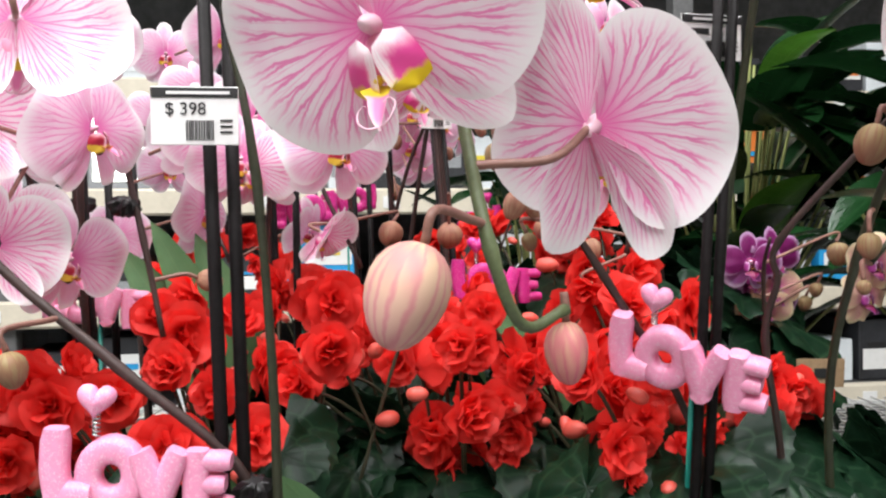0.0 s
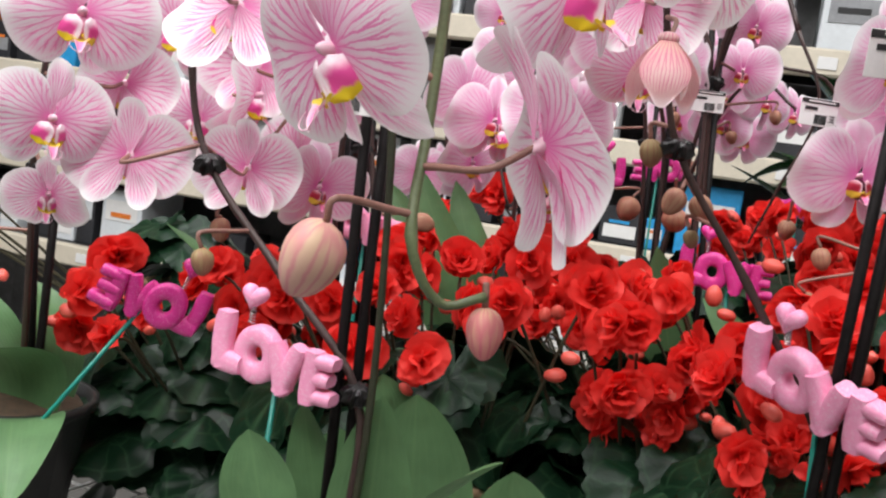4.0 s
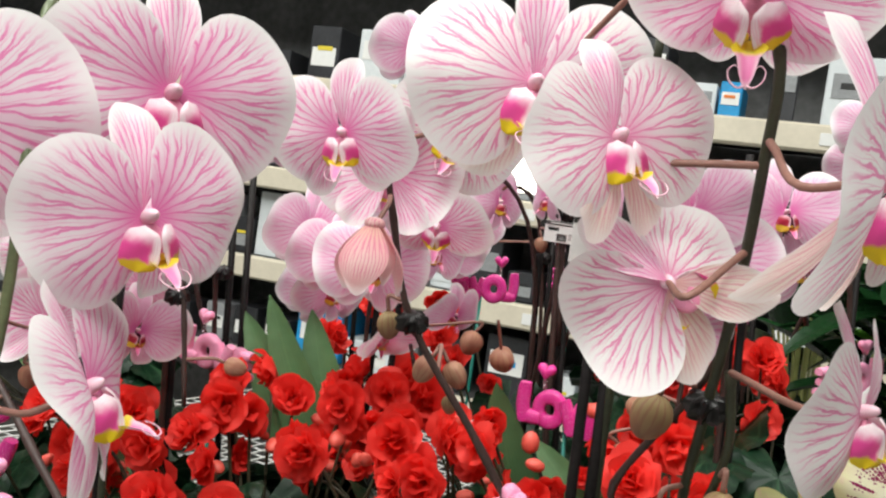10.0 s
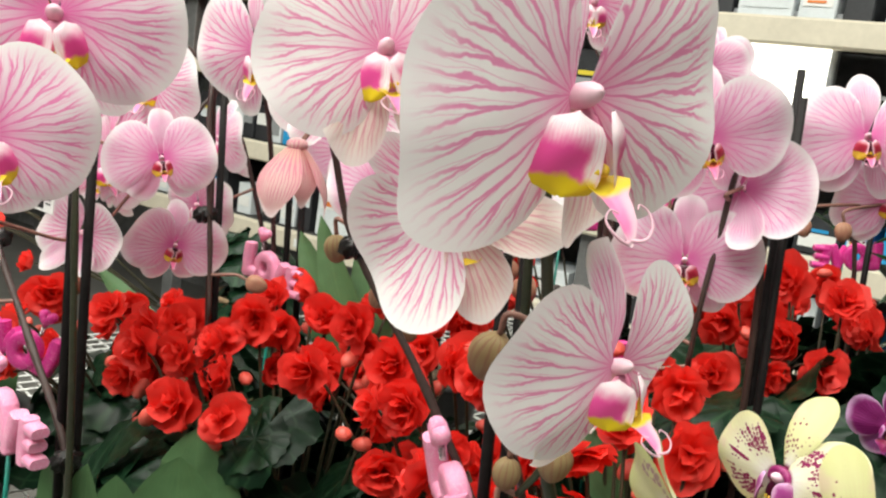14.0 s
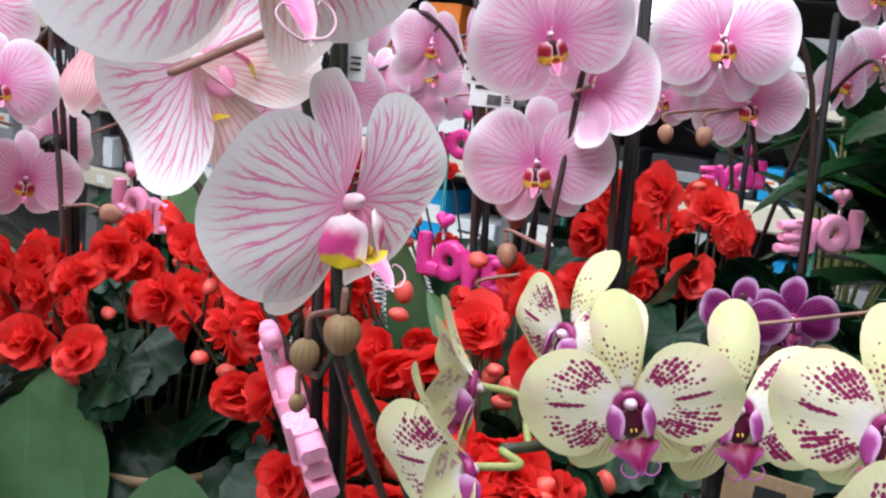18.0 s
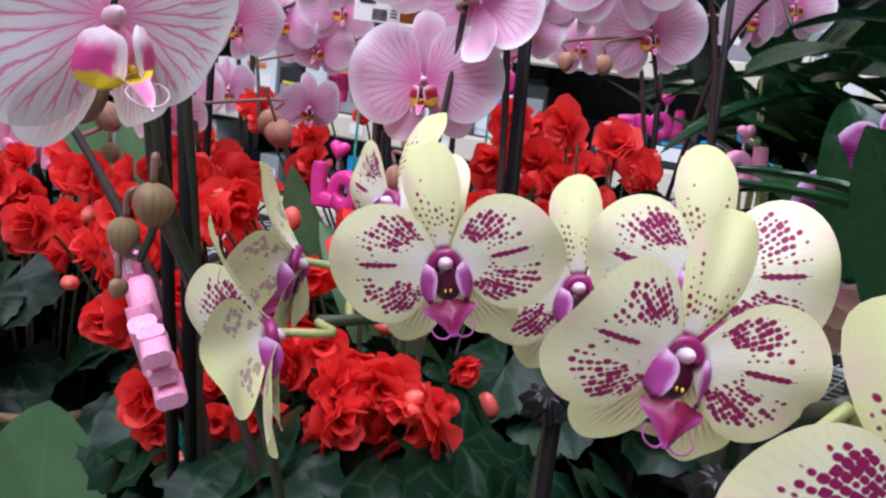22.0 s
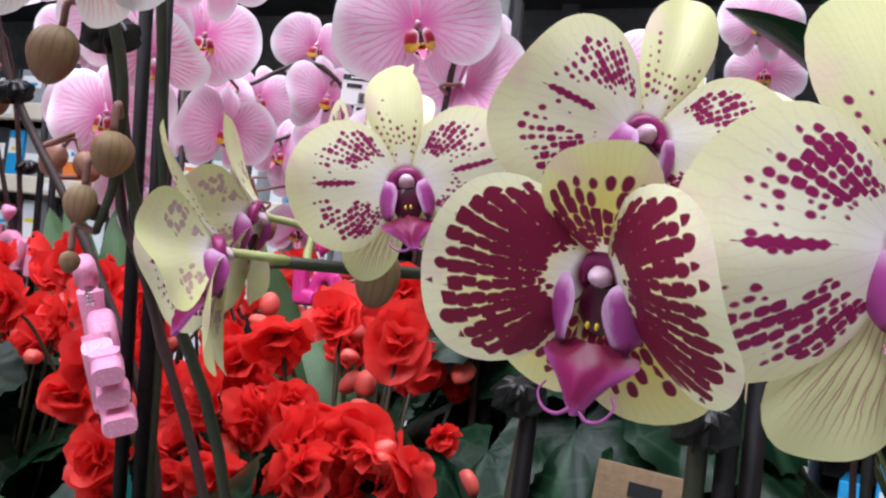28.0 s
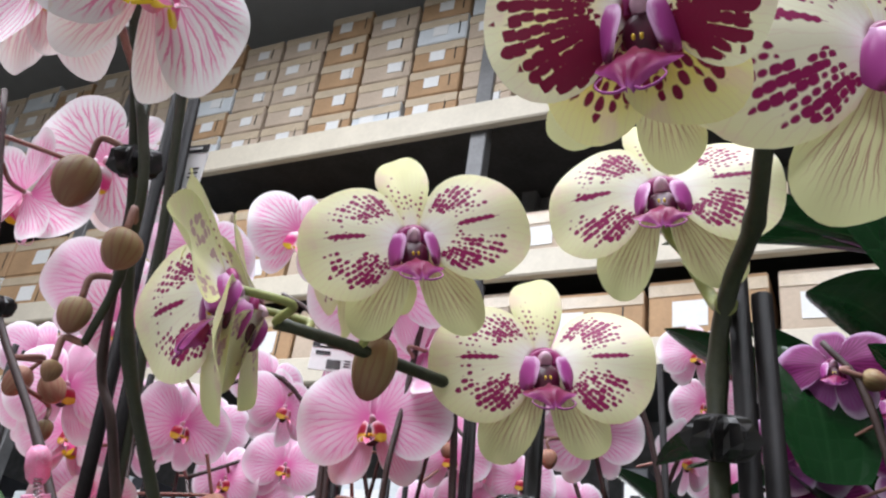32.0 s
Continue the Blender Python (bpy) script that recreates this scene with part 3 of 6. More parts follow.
# ---- orchid flowers: built for a span of one metre, then sized ----
def lobe_data(wide, high, bulge, roll_in, left, square=4.0, flare=-0.15):
    """A side lobe of a lip: a rounded panel that stands on its lower edge, bulged to -y, its top rolled in."""
    verts, faces, uvs = [], [], []
    nu, nv = 11, 11
    sg = -1 if left else 1
    for i in range(nv):
        v = i / (nv - 1)
        half = 0.5 * wide * max(0.06, (1 - abs(2 * v - 1.0) ** square) ** 0.5) * (1.05 - 0.5 * max(flare, 0) + flare * v)
        for j in range(nu):
            u = -1 + 2 * j / (nu - 1)
            y = -bulge * math.cos(u * 1.25) * (0.45 + 0.55 * math.sin(math.pi * (0.1 + 0.75 * v))) + roll_in * max(0.0, v - 0.55) ** 2 * 4
            y += 0.006 * math.sin(7 * v + 3 * u)
            verts.append((sg * u * half, y, high * v - 0.03 * high * u * u))
            uvs.append(((u + 1) / 2, v))
    for i in range(nv - 1):
        for j in range(nu - 1):
            a = i * nu + j
            f = (a, a + 1, a + nu + 1, a + nu)
            faces.append(f[::-1] if left else f)
    return verts, faces, uvs


def tongue_data(length):
    """The middle lobe of a pink lip: two flaps at its foot, a narrow channelled blade and two curled tendrils, along -z."""
    prof = [(0.0, 0.030), (0.08, 0.060), (0.18, 0.082), (0.28, 0.070), (0.38, 0.050), (0.55, 0.042), (0.72, 0.034), (0.88, 0.020), (1.0, 0.004)]
    verts, faces, uvs = [], [], []
    m = 7
    for f, w in prof:
        for j in range(m):
            u = -1 + 2 * j / (m - 1)
            verts.append((w * u, -0.05 * math.sin(2.2 * f) - 0.55 * w * u * u, -length * f))
            uvs.append(((u + 1) / 2, f))
    for i in range(len(prof) - 1):
        for j in range(m - 1):
            a = i * m + j
            faces.append((a, a + 1, a + m + 1, a + m))
    sets = [(Matrix(), (verts, faces, uvs))]
    for sg in (-1, 1):
        e = Vector((0.006 * sg, -0.045, -length * 0.93))
        line = [e, e + Vector((0.03 * sg, -0.02, -0.012)), e + Vector((0.065 * sg, -0.03, 0.015)), e + Vector((0.075 * sg, -0.03, 0.06)), e + Vector((0.05 * sg, -0.035, 0.085)), e + Vector((0.03 * sg, -0.04, 0.07))]
        v, f, u = tube_data(smooth_line(line, 4), 0.006, 0.002, 5)
        sets.append((Matrix(), (v, f, [(0.5, 0.92)] * len(v))))
    return join_data(*sets)


def arrow_data(length, wide):
    """The middle lobe of a purple lip: an arrow-shaped blade along -z, keeled, its sides turned down."""
    prof = [(0.0, 0.34), (0.10, 0.60), (0.22, 0.96), (0.34, 1.0), (0.46, 0.84), (0.60, 0.55), (0.76, 0.34), (0.90, 0.20), (1.0, 0.08)]
    verts, faces, uvs = [], [], []
    m = 11
    for f, w in prof:
        for j in range(m):
            u = -1 + 2 * j / (m - 1)
            verts.append((wide * w * u, -0.035 * math.sin(2.6 * f) - 0.028 * (1 - abs(u)) ** 2 + 0.05 * w * u * u + 0.008 * math.sin(9 * u + 7 * f), -length * f + 0.03 * w * u * u))
            uvs.append(((u + 1) / 2, f))
    for i in range(len(prof) - 1):
        for j in range(m - 1):
            a = i * m + j
            faces.append((a, a + 1, a + m + 1, a + m))
    return verts, faces, uvs


def flower_kit(petal, sepal, style, seed, low=None, shape=(84, 3.0, 0.44), tilt=3, sep=(30, 0.46), lip=1.0, droop=-3, life=0.075):
    spread, p, q = shape
    kit = {"petal": [], "petal_left": [], "sepal": [], "low": [], "tilt": tilt, "lip": lip, "style": style}
    rnd = random.Random(seed)
    for k in range(4):
        s = seed + k
        for flip in (False, True):
            v, f, u = fan_data(0.5, radians(spread + rnd.uniform(-5, 4)), p, q, 0.06 + 0.05 * k, 0.05, s + 9 * flip, 12, 33, flip, radians(droop), rnd.uniform(-0.16, 0.16), life, rnd.uniform(0.02, 0.14))
            kit["petal_left" if flip else "petal"].append(mesh("petal", v, f, petal, u))
        v, f, u = fan_data(sep[1], radians(sep[0]), 2.2, 0.62, 0.10 + 0.05 * k, 0.03, s + 20, 9, 21, False, 0, rnd.uniform(-0.1, 0.1), life * 0.6)
        kit["sepal"].append(mesh("sepal", v, f, sepal, u))
        v, f, u = fan_data(min(sep[1], 0.46) * 1.03, radians(sep[0] * 1.15), 2.2, 0.62, 0.14 + 0.05 * k, 0.03, s + 30, 9, 21, False, 0, rnd.uniform(-0.12, 0.12), life * 0.6)
        kit["low"].append(mesh("sepal", v, f, low or sepal, u))
    pink = style != "purple"
    side, tongue = {"pink": (LOBE_PINK, TONGUE_PINK), "red": (LOBE_RED, TONGUE_RED), "purple": (LOBE_PURPLE, TONGUE_PURPLE)}[style]
    for left in (False, True):
        v, f, u = lobe_data(0.20, 0.235, 0.03, 0.03, left) if pink else lobe_data(0.16, 0.22, 0.05, 0.0, left, 2.2, 0.35)
        kit["lobe_left" if left else "lobe"] = mesh("lip_lobe", v, f, side, u)
    if pink:
        v, f, u = tongue_data(0.23)
    else:
        v, f, u = arrow_data(0.21, 0.15)
        curl = []
        for sg in (-1, 1):
            line = [(0.012 * sg, -0.02, -0.19), (0.045 * sg, -0.03, -0.215), (0.09 * sg, -0.035, -0.205), (0.115 * sg, -0.03, -0.165), (0.10 * sg, -0.025, -0.13)]
            w, g, h = tube_data(smooth_line(line, 4), 0.007, 0.003, 5)
            curl.append((Matrix(), (w, g, [(0.5, 0.95)] * len(w))))
        v, f, u = join_data((Matrix(), (v, f, u)), *curl)
    kit["mid"] = mesh("lip", v, f, tongue, u)
    v, f, u = join_data(*[(pose(x, 0, 0.01 * abs(x) * 30), blob_data(*((0.017, 0.03, 0.02) if pink else (0.007, 0.012, 0.012)), 8, 6)) for x in ((-0.018, 0.018) if pink else (-0.014, 0.014))])
    kit["callus"] = mesh("callus", v, f, YELLOW, u)
    v, f, u = blob_data(0.065, 0.022, 0.08, 12, 8)
    kit["throat"] = mesh("throat", v, f, THROAT if style != "pink" else PEDICEL_PINK, u)
    arc = [(0.062 * math.sin(a), -0.018, 0.05 * math.cos(a) - 0.002) for a in np.linspace(-2.0, 2.0, 13)]
    v, f, u = tube_data(arc, 0.024, 0.024, 7)
    kit["collar"] = mesh("collar", v, f, COLLAR, u)
    fat = {"pink": 0.033, "red": 0.022, "purple": 0.034}[style]
    v, f, u = join_data((pose(0, -0.022, -0.002, 72, 0, 0), blob_data(fat * 1.05, fat * 0.95, fat * 2.0, 14, 10)))
    kit["flower"] = mesh("flower", v, f, COLUMN if pink else YCOLUMN, u)
    return kit


def orchid_flower(parent, kit, at, yaw, nod, roll, span, fold=0.0, seed=0):
    """One bloom facing -y at yaw 0; nod tips it down, roll leans its top to the viewer's right, fold closes it forward, by one angle or by one for each petal."""
    right, left = fold if isinstance(fold, tuple) else (fold, fold)
    fold = (right + left) / 2
    rnd = random.Random(seed * 7 + int(abs(at[0]) * 5000))
    ob = put("flower", kit["flower"], parent, pose(*at, nod, roll, yaw) @ Matrix.Diagonal((span, span, span, 1)))

    def j(a):
        return rnd.uniform(-a, a)

    def leaf(name, me, at, angle, bend, left=False):
        return put(name, me, ob, pose(*at) @ pose(0, 0, 0, 0, angle, 0) @ pose(0, 0, 0, 0, 0, bend if left else -bend))

    t = kit["tilt"]
    leaf("petal", rnd.choice(kit["petal"]), (0.018, -0.014, 0.0), -t + j(5), right + 4 + j(9))
    leaf("petal", rnd.choice(kit["petal_left"]), (-0.018, -0.010, 0.0), t + j(5), left + 4 + j(9), True)
    leaf("sepal", rnd.choice(kit["sepal"]), (0, 0.024, 0.01), -90 + j(7), fold * 0.9 - 4 + j(8))
    leaf("sepal", rnd.choice(kit["low"]), (0.008, 0.028, -0.01), 58 + j(6), fold * 0.9 - 8 + j(8))
    leaf("sepal", rnd.choice(kit["low"]), (-0.008, 0.030, -0.01), 122 + j(6), fold * 0.9 - 8 + j(8))
    k = kit["lip"]
    size = Matrix.Diagonal((k, k, k, 1))
    if kit["style"] != "purple":
        open_ = 40 if kit["style"] == "pink" else 48
        put("lip_lobe", kit["lobe"], ob, pose(0, -0.055, -0.03) @ size @ pose(0.098, 0.0, -0.225, 0, j(4) - 13, open_ + j(6)))
        put("lip_lobe", kit["lobe_left"], ob, pose(0, -0.055, -0.03) @ size @ pose(-0.098, 0.0, -0.225, 0, j(4) + 13, -open_ + j(6)))
        put("lip", kit["mid"], ob, pose(0, -0.06, -0.03) @ size @ pose(0, -0.01, -0.19, -48 + j(8), 0, j(6)))
        put("callus", kit["callus"], ob, pose(0, -0.075, -0.03) @ size @ pose(0, -0.02, -0.165))
        put("throat", kit["throat"], ob, pose(0, -0.03, -0.11))
    else:
        put("lip_lobe", kit["lobe"], ob, pose(0, -0.05, -0.03) @ size @ pose(0.088, -0.03, -0.165, -8, 8 + j(4), 56 + j(6)))
        put("lip_lobe", kit["lobe_left"], ob, pose(0, -0.05, -0.03) @ size @ pose(-0.088, -0.03, -0.165, -8, -8 + j(4), -56 + j(6)))
        put("lip", kit["mid"], ob, pose(0, -0.06, -0.03) @ size @ pose(0, -0.04, -0.15, -30 + j(8), 0, j(6)))
        put("callus", kit["callus"], ob, pose(0, -0.075, -0.03) @ size @ pose(0, -0.02, -0.10))
        put("throat", kit["throat"], ob, pose(0, -0.035, -0.095))
        put("collar", kit["collar"], ob)
    return ob


PEDICEL_PINK = plain("throat_pink", (0.80, 0.30, 0.46), 0.45, var=0.2, scale=14)
PINK = flower_kit(PINK_PETAL, PINK_SEPAL, "pink", 11, lip=0.82)
PALE = flower_kit(PALE_PETAL, PINK_SEPAL, "pink", 31, CREAM_SEPAL, lip=0.84)
ROSE = flower_kit(ROSE_PETAL, ROSE_PETAL, "red", 51, None, (80, 2.8, 0.45), 6, (32, 0.44), 0.62)
YELLOWS = flower_kit(YEL_PETAL, YEL_SEPAL, "purple", 71, YEL_LOW, (70, 2.5, 0.5), 6, (30, 0.52), 0.82, -4, 0.05)
YELLOW_BACKS = flower_kit(YEL_BACK, YEL_BACK, "purple", 81, None, (50, 2.4, 0.5), 8, (40, 0.48), 0.9, -4, 0.05)
HALF_OPEN = dict(YELLOWS, petal=YELLOW_BACKS["petal"], low=YELLOW_BACKS["low"])
DARKS = flower_kit(DARK_PETAL, DARK_SEPAL, "purple", 91, None, (70, 2.5, 0.50), 6, (50, 0.42), 0.95, -6, 0.03)
PLUM = flower_kit(PLUM_PETAL, PLUM_PETAL, "purple", 111, PLUM_LOW, (60, 2.5, 0.48), 10, (40, 0.46), 0.8)
PEACH = flower_kit(PEACH_PETAL, PEACH_PETAL, "purple", 131, None, (62, 2.5, 0.48), 10, (40, 0.46), 0.8)

BUDS = {}


def bud(parent, at, to, length, wide, mat):
    """A closed bud that hangs from at towards to."""
    key = (mat.name, round(wide / length, 1))
    if key not in BUDS:
        v, f, u = blob_data(0.5 * wide / length, 0.5 * wide / length, 0.5, 24, 12, 0.09, 0.0)
        v = [(x * (1.16 - 0.3 * (z + 0.5)), y * (1.16 - 0.3 * (z + 0.5)), z) for x, y, z in v]
        BUDS[key] = mesh("bud", v, f, mat, u)
    d = Vector(to) - Vector(at)
    c = Vector(at) + d.normalized() * length * 0.5
    return put("bud", BUDS[key], parent, aim(c, d, 40.0 * len(parent.children)) @ Matrix.Diagonal((length, length, length, 1)))


def opening_bud(parent, at, length, wide, yaw):
    """A bud about to open: three cupped sepals that hang like a bell round two folded petals."""
    v, f, u = blob_data(0.16, 0.16, 0.10, 12, 8)
    ob = put("opening_bud", mesh("opening_bud", v, f, OPENING, u), parent, pose(*at, 0, 0, yaw) @ Matrix.Diagonal((wide, wide, length, 1)), "half-open striped pink bud")
    for name, turn, out in (("sepal", 0, 1.0), ("sepal", 122, 1.0), ("sepal", 238, 1.0), ("petal", 60, 0.72), ("petal", 180, 0.72)):
        verts, faces, uvs = [], [], []
        n, m = 12, 11
        for i in range(n + 1):
            f = i / n
            r = 0.5 * out * math.sin(math.pi * min(0.62, 0.06 + 0.62 * f)) * (1 + 0.06 * math.sin(turn) * f)
            half = radians(52 if out == 1.0 else 46) * (1 - 0.62 * max(0.0, f - 0.45) ** 1.5 * 2.6)
            for j in range(m):
                k = -1 + 2 * j / (m - 1)
                verts.append((r * math.sin(k * half), -r * math.cos(k * half) - 0.05 * f * k * k, -f * (1.0 if out == 1.0 else 0.84) + 0.12 * f * k * k))
                uvs.append(((k + 1) / 2, f))
        for i in range(n):
            for j in range(m - 1):
                a = i * m + j
                faces.append((a, a + 1, a + m + 1, a + m))
        put(name, mesh(name, verts, faces, OPENING, uvs), ob, pose(0, 0, 0, 0, 0, turn))
    return ob


def clip(parent, at, size=0.0085):
    """A black claw clip that holds a spike to its stake."""
    if "clip" not in BUDS:
        verts, faces, uvs = [], [], []
        n, m = 27, 8
        for i in range(m + 1):
            th = math.pi * i / m
            for k in range(n):
                a = 2 * math.pi * k / n
                tooth = 1 + (0.28 if k % 3 == 0 else -0.16) + 0.1 * math.sin(k * 5 + i * 2)
                rr = (0.35 + 0.6 * math.sin(th)) * tooth
                verts.append((rr * math.cos(a), rr * math.sin(a), -0.7 * math.cos(th)))
                uvs.append((k / n, i / m))
        for i in range(m):
            for k in range(n):
                a, b = i * n + k, i * n + (k + 1) % n
                faces.append((a, b, b + n, a + n))
        faces += [tuple(range(n - 1, -1, -1)), tuple(range(m * n, (m + 1) * n))]
        BUDS["clip"] = mesh("clip", verts, faces, CLIP, uvs, False)
    return put("clip", BUDS["clip"], parent, pose(*at, 20, 10, 0) @ Matrix.Diagonal((size, size, size, 1)))


def strap_leaf(parent, base, tip, wide, arch, mat, name="leaf", seed=0, fold=0.25, side=None):
    """A long leaf from base to tip, arched up by arch, channelled along its middle."""
    base, tip = Vector(base), Vector(tip)
    d = tip - base
    across = d.cross(Vector((0, 0, 1)))
    if side is not None:
        across = d.cross(d.cross(Vector(side))) * -1.0
    across = across.normalized() if across.length > 1e-4 else Vector((1, 0, 0))
    up = across.cross(d).normalized()
    rnd = random.Random(seed)
    verts, faces, uvs = [], [], []
    n, m = 18, 9
    for i in range(n + 1):
        f = i / n
        c = base + d * f + up * (arch * math.sin(math.pi * min(1, f * 0.95)))
        w = wide * 0.5 * (math.sin(math.pi * min(1.0, 0.14 + 0.86 * f)) ** 0.66 if f < 1 else 0.02)
        for j in range(m):
            s = -1 + 2 * j / (m - 1)
            verts.append(c + across * (w * s) + up * (fold * w * s * s + 0.04 * w * math.sin(5 * f + 3 * s + seed)))
            uvs.append(((s + 1) / 2, f))
    for i in range(n):
        for j in range(m - 1):
            a = i * m + j
            faces.append((a, a + 1, a + m + 1, a + m))
    return put(name, mesh(name, verts, faces, mat, uvs), parent)


def begonia_leaf_mesh(seed):
    rnd = random.Random(seed)
    verts, faces, uvs = [], [], []
    n, m = 9, 41
    for i in range(n + 1):
        rho = i / n
        for j in range(m):
            s = -1 + 2 * j / (m - 1)
            phi = s * radians(165)
            e = (0.62 + 0.38 * math.cos(phi * 0.5) + 0.07 * math.sin(phi * 2 + seed) + 0.035 * math.sin(phi * 6 + seed * 3)) * (1 + 0.03 * (1 if j % 2 else -1) * (i == n))
            r = rho * e * 0.5
            x, z = r * math.cos(phi), r * math.sin(phi)
            y = 0.30 * r * r + 0.055 * rho * rho * math.sin(3 * phi + seed) + 0.022 * rho * rho * math.sin(8 * phi + seed * 2) - 0.05 * rho * math.exp(-(phi * 2.2) ** 2)
            verts.append((x, y, z))
            uvs.append(((s + 1) / 2, rho))
    for i in range(n):
        for j in range(m - 1):
            a = i * m + j
            faces.append((a, a + m, a + m + 1, a + 1))
    return mesh("leaf", verts, faces, LEAF_BEGONIA, uvs)


BEG_LEAVES = [begonia_leaf_mesh(k) for k in (1, 2, 3, 4)]


def begonia_bloom_mesh(seed):
    """A double bloom like a small rose, facing -y."""
    rnd = random.Random(seed)
    sets = []
    for ring, (count, size, tilt, back) in enumerate(((6, 0.5, 8, 0.06), (6, 0.45, 25, 0.03), (5, 0.38, 43, 0.0), (4, 0.29, 60, -0.03), (4, 0.20, 76, -0.05))):
        for k in range(count):
            a = 360 * k / count + ring * 27 + rnd.uniform(-22, 22)
            d = fan_data(size * rnd.uniform(0.76, 1.14), radians(rnd.uniform(54, 74)), 3.0, 0.45, rnd.uniform(-0.36, -0.08), 0.12, rnd.randint(0, 999), 4, 9, False, 0.0, rnd.uniform(-0.15, 0.15), 0.10)
            sets.append((pose(0, back, 0, 0, a, 0) @ pose(0, 0, 0, 0, 0, -tilt + rnd.uniform(-17, 17)), d))
    v, f, u = join_data(*sets)
    # all petals grow from one point
    na = 9
    count = 5 * na
    hub = {i for i in range(len(v)) if i % count < na}
    keep, index = [Vector((0, 0.02, 0))], {}
    for i, p in enumerate(v):
        if i in hub:
            index[i] = 0
        else:
            index[i] = len(keep)
            keep.append(p)
    uv = [(0.5, 0.0)] + [u[i] for i in range(len(v)) if i not in hub]
    faces = []
    for q in f:
        r = []
        for i in q:
            if index[i] not in r:
                r.append(index[i])
        if len(r) > 2:
            faces.append(tuple(r))
    return mesh("bloom", keep, faces, RED, uv)


BLOOMS = [begonia_bloom_mesh(k) for k in range(1, 9)]
_v, _f, _u = blob_data(0.45, 0.36, 0.5, 9, 7, 0.05, 0.2)
BEG_BUD = mesh("bud", _v, _f, RED_BUD, _u)


# where orchid leaves push the begonia leaves aside
ASIDE = (((-0.08, 0.53), (0.03, 0.40), 0.055), ((-0.008, 0.590), (0.12, 0.45), 0.060))


def pushed_aside(x, y):
    for (ax, ay), (bx, by), reach in ASIDE:
        f = ((x - ax) * (bx - ax) + (y - ay) * (by - ay)) / ((bx - ax) ** 2 + (by - ay) ** 2)
        f = min(1.0, max(0.0, f))
        if math.hypot(x - ax - f * (bx - ax), y - ay - f * (by - ay)) < reach:
            return True
    return False


def begonia(at, blooms, label, radius=0.11, leaves=26, seed=0, top=1.13):
    """A red begonia: wrapped pot, dark leaves, blooms at given places with sizes, small buds between."""
    x, y, z = at
    rnd = random.Random(seed)
    ob = thing("begonia", pose(x, y, z), label, "begonia", "begonias on the bench")
    pot_thing(ob, 0.055, 0.10, PAPER)
    for k in range(leaves):
        a, r = rnd.uniform(0, 6.28), radius * math.sqrt(rnd.uniform(0.05, 1.0))
        size = rnd.uniform(0.07, 0.115)
        h = (top - z) * rnd.uniform(0.32, 0.96) - 0.30 * r
        turn, dip, shape = rnd.uniform(-25, 25), rnd.uniform(15, 62), rnd.choice(BEG_LEAVES)
        if not pushed_aside(x + r * math.cos(a), y + r * math.sin(a)):
            put("leaf", shape, ob, pose(r * math.cos(a), r * math.sin(a), h, 0, 0, math.degrees(a) + turn) @ pose(0, 0, 0, 0, dip, 0) @ pose(0, 0, 0, -90, 0, 0) @ Matrix.Diagonal((size, size, size, 1)))
    extra = []
    for bx, by, bz, size in blooms[::3]:
        extra.append((bx + rnd.uniform(-0.03, 0.03), by + rnd.uniform(0.01, 0.05), bz + rnd.uniform(-0.03, 0.012), size * rnd.uniform(0.75, 1.0)))
    blooms = list(blooms) + extra
    for bx, by, bz, size in blooms:
        p = Vector((bx - x, by - y, bz - z))
        yaw, nod = rnd.uniform(-35, 75), rnd.uniform(-55, 5)
        put("bloom", rnd.choice(BLOOMS), ob, pose(*p, nod, rnd.uniform(0, 360), yaw) @ Matrix.Diagonal((size * rnd.uniform(0.80, 1.04), size * rnd.uniform(0.85, 1.2), size * rnd.uniform(0.80, 1.04), 1)))
        foot = Vector((p.x * 0.4, p.y * 0.4, 0.08))
        rod("stalk", [p + Vector((0, 0.004, -0.004)), p * 0.75 + foot * 0.25 + Vector((0, 0, 0.01)), foot], 0.0011, RED_STALK, ob, 0.0016, 6)
        for _ in range(rnd.choice((0, 1, 1))):
            q = p + Vector((rnd.uniform(-1, 1), rnd.uniform(-0.5, 1), rnd.uniform(-1.1, 0.2))) * size * 0.9
            s = rnd.uniform(0.011, 0.02)
            put("bud", BEG_BUD, ob, aim(q, (rnd.uniform(-1, 1), rnd.uniform(-1, 0.4), rnd.uniform(-0.5, 1))) @ Matrix.Diagonal((s, s, s, 1)))
    return ob


def pot_thing(ob, r, h, mat):
    """A tapered pot with a rim, filled with bark, on the thing's base."""
    prof = [(r * 0.74, 0), (r * 0.98, h * 0.92), (r * 1.06, h * 0.93), (r * 1.06, h), (r * 0.97, h), (r * 0.94, h * 0.86)]
    verts, faces, uvs = [], [], []
    n = 20
    for i, (rr, z) in enumerate(prof):
        for k in range(n):
            a = 2 * math.pi * k / n
            verts.append((rr * math.cos(a), rr * math.sin(a), z))
            uvs.append((k / n, z / h))
    for i in range(len(prof) - 1):
        for k in range(n):
            a, b = i * n + k, i * n + (k + 1) % n
            faces.append((a, b, b + n, a + n))
    faces.append(tuple(range(n - 1, -1, -1)))
    put("pot", mesh("pot", verts, faces, mat, uvs), ob)
    v, f, u = blob_data(r * 0.94, r * 0.94, 0.02, 16, 6)
    put("bark", mesh("bark", v, f, MOSS, u), ob, pose(0, 0, h * 0.86))


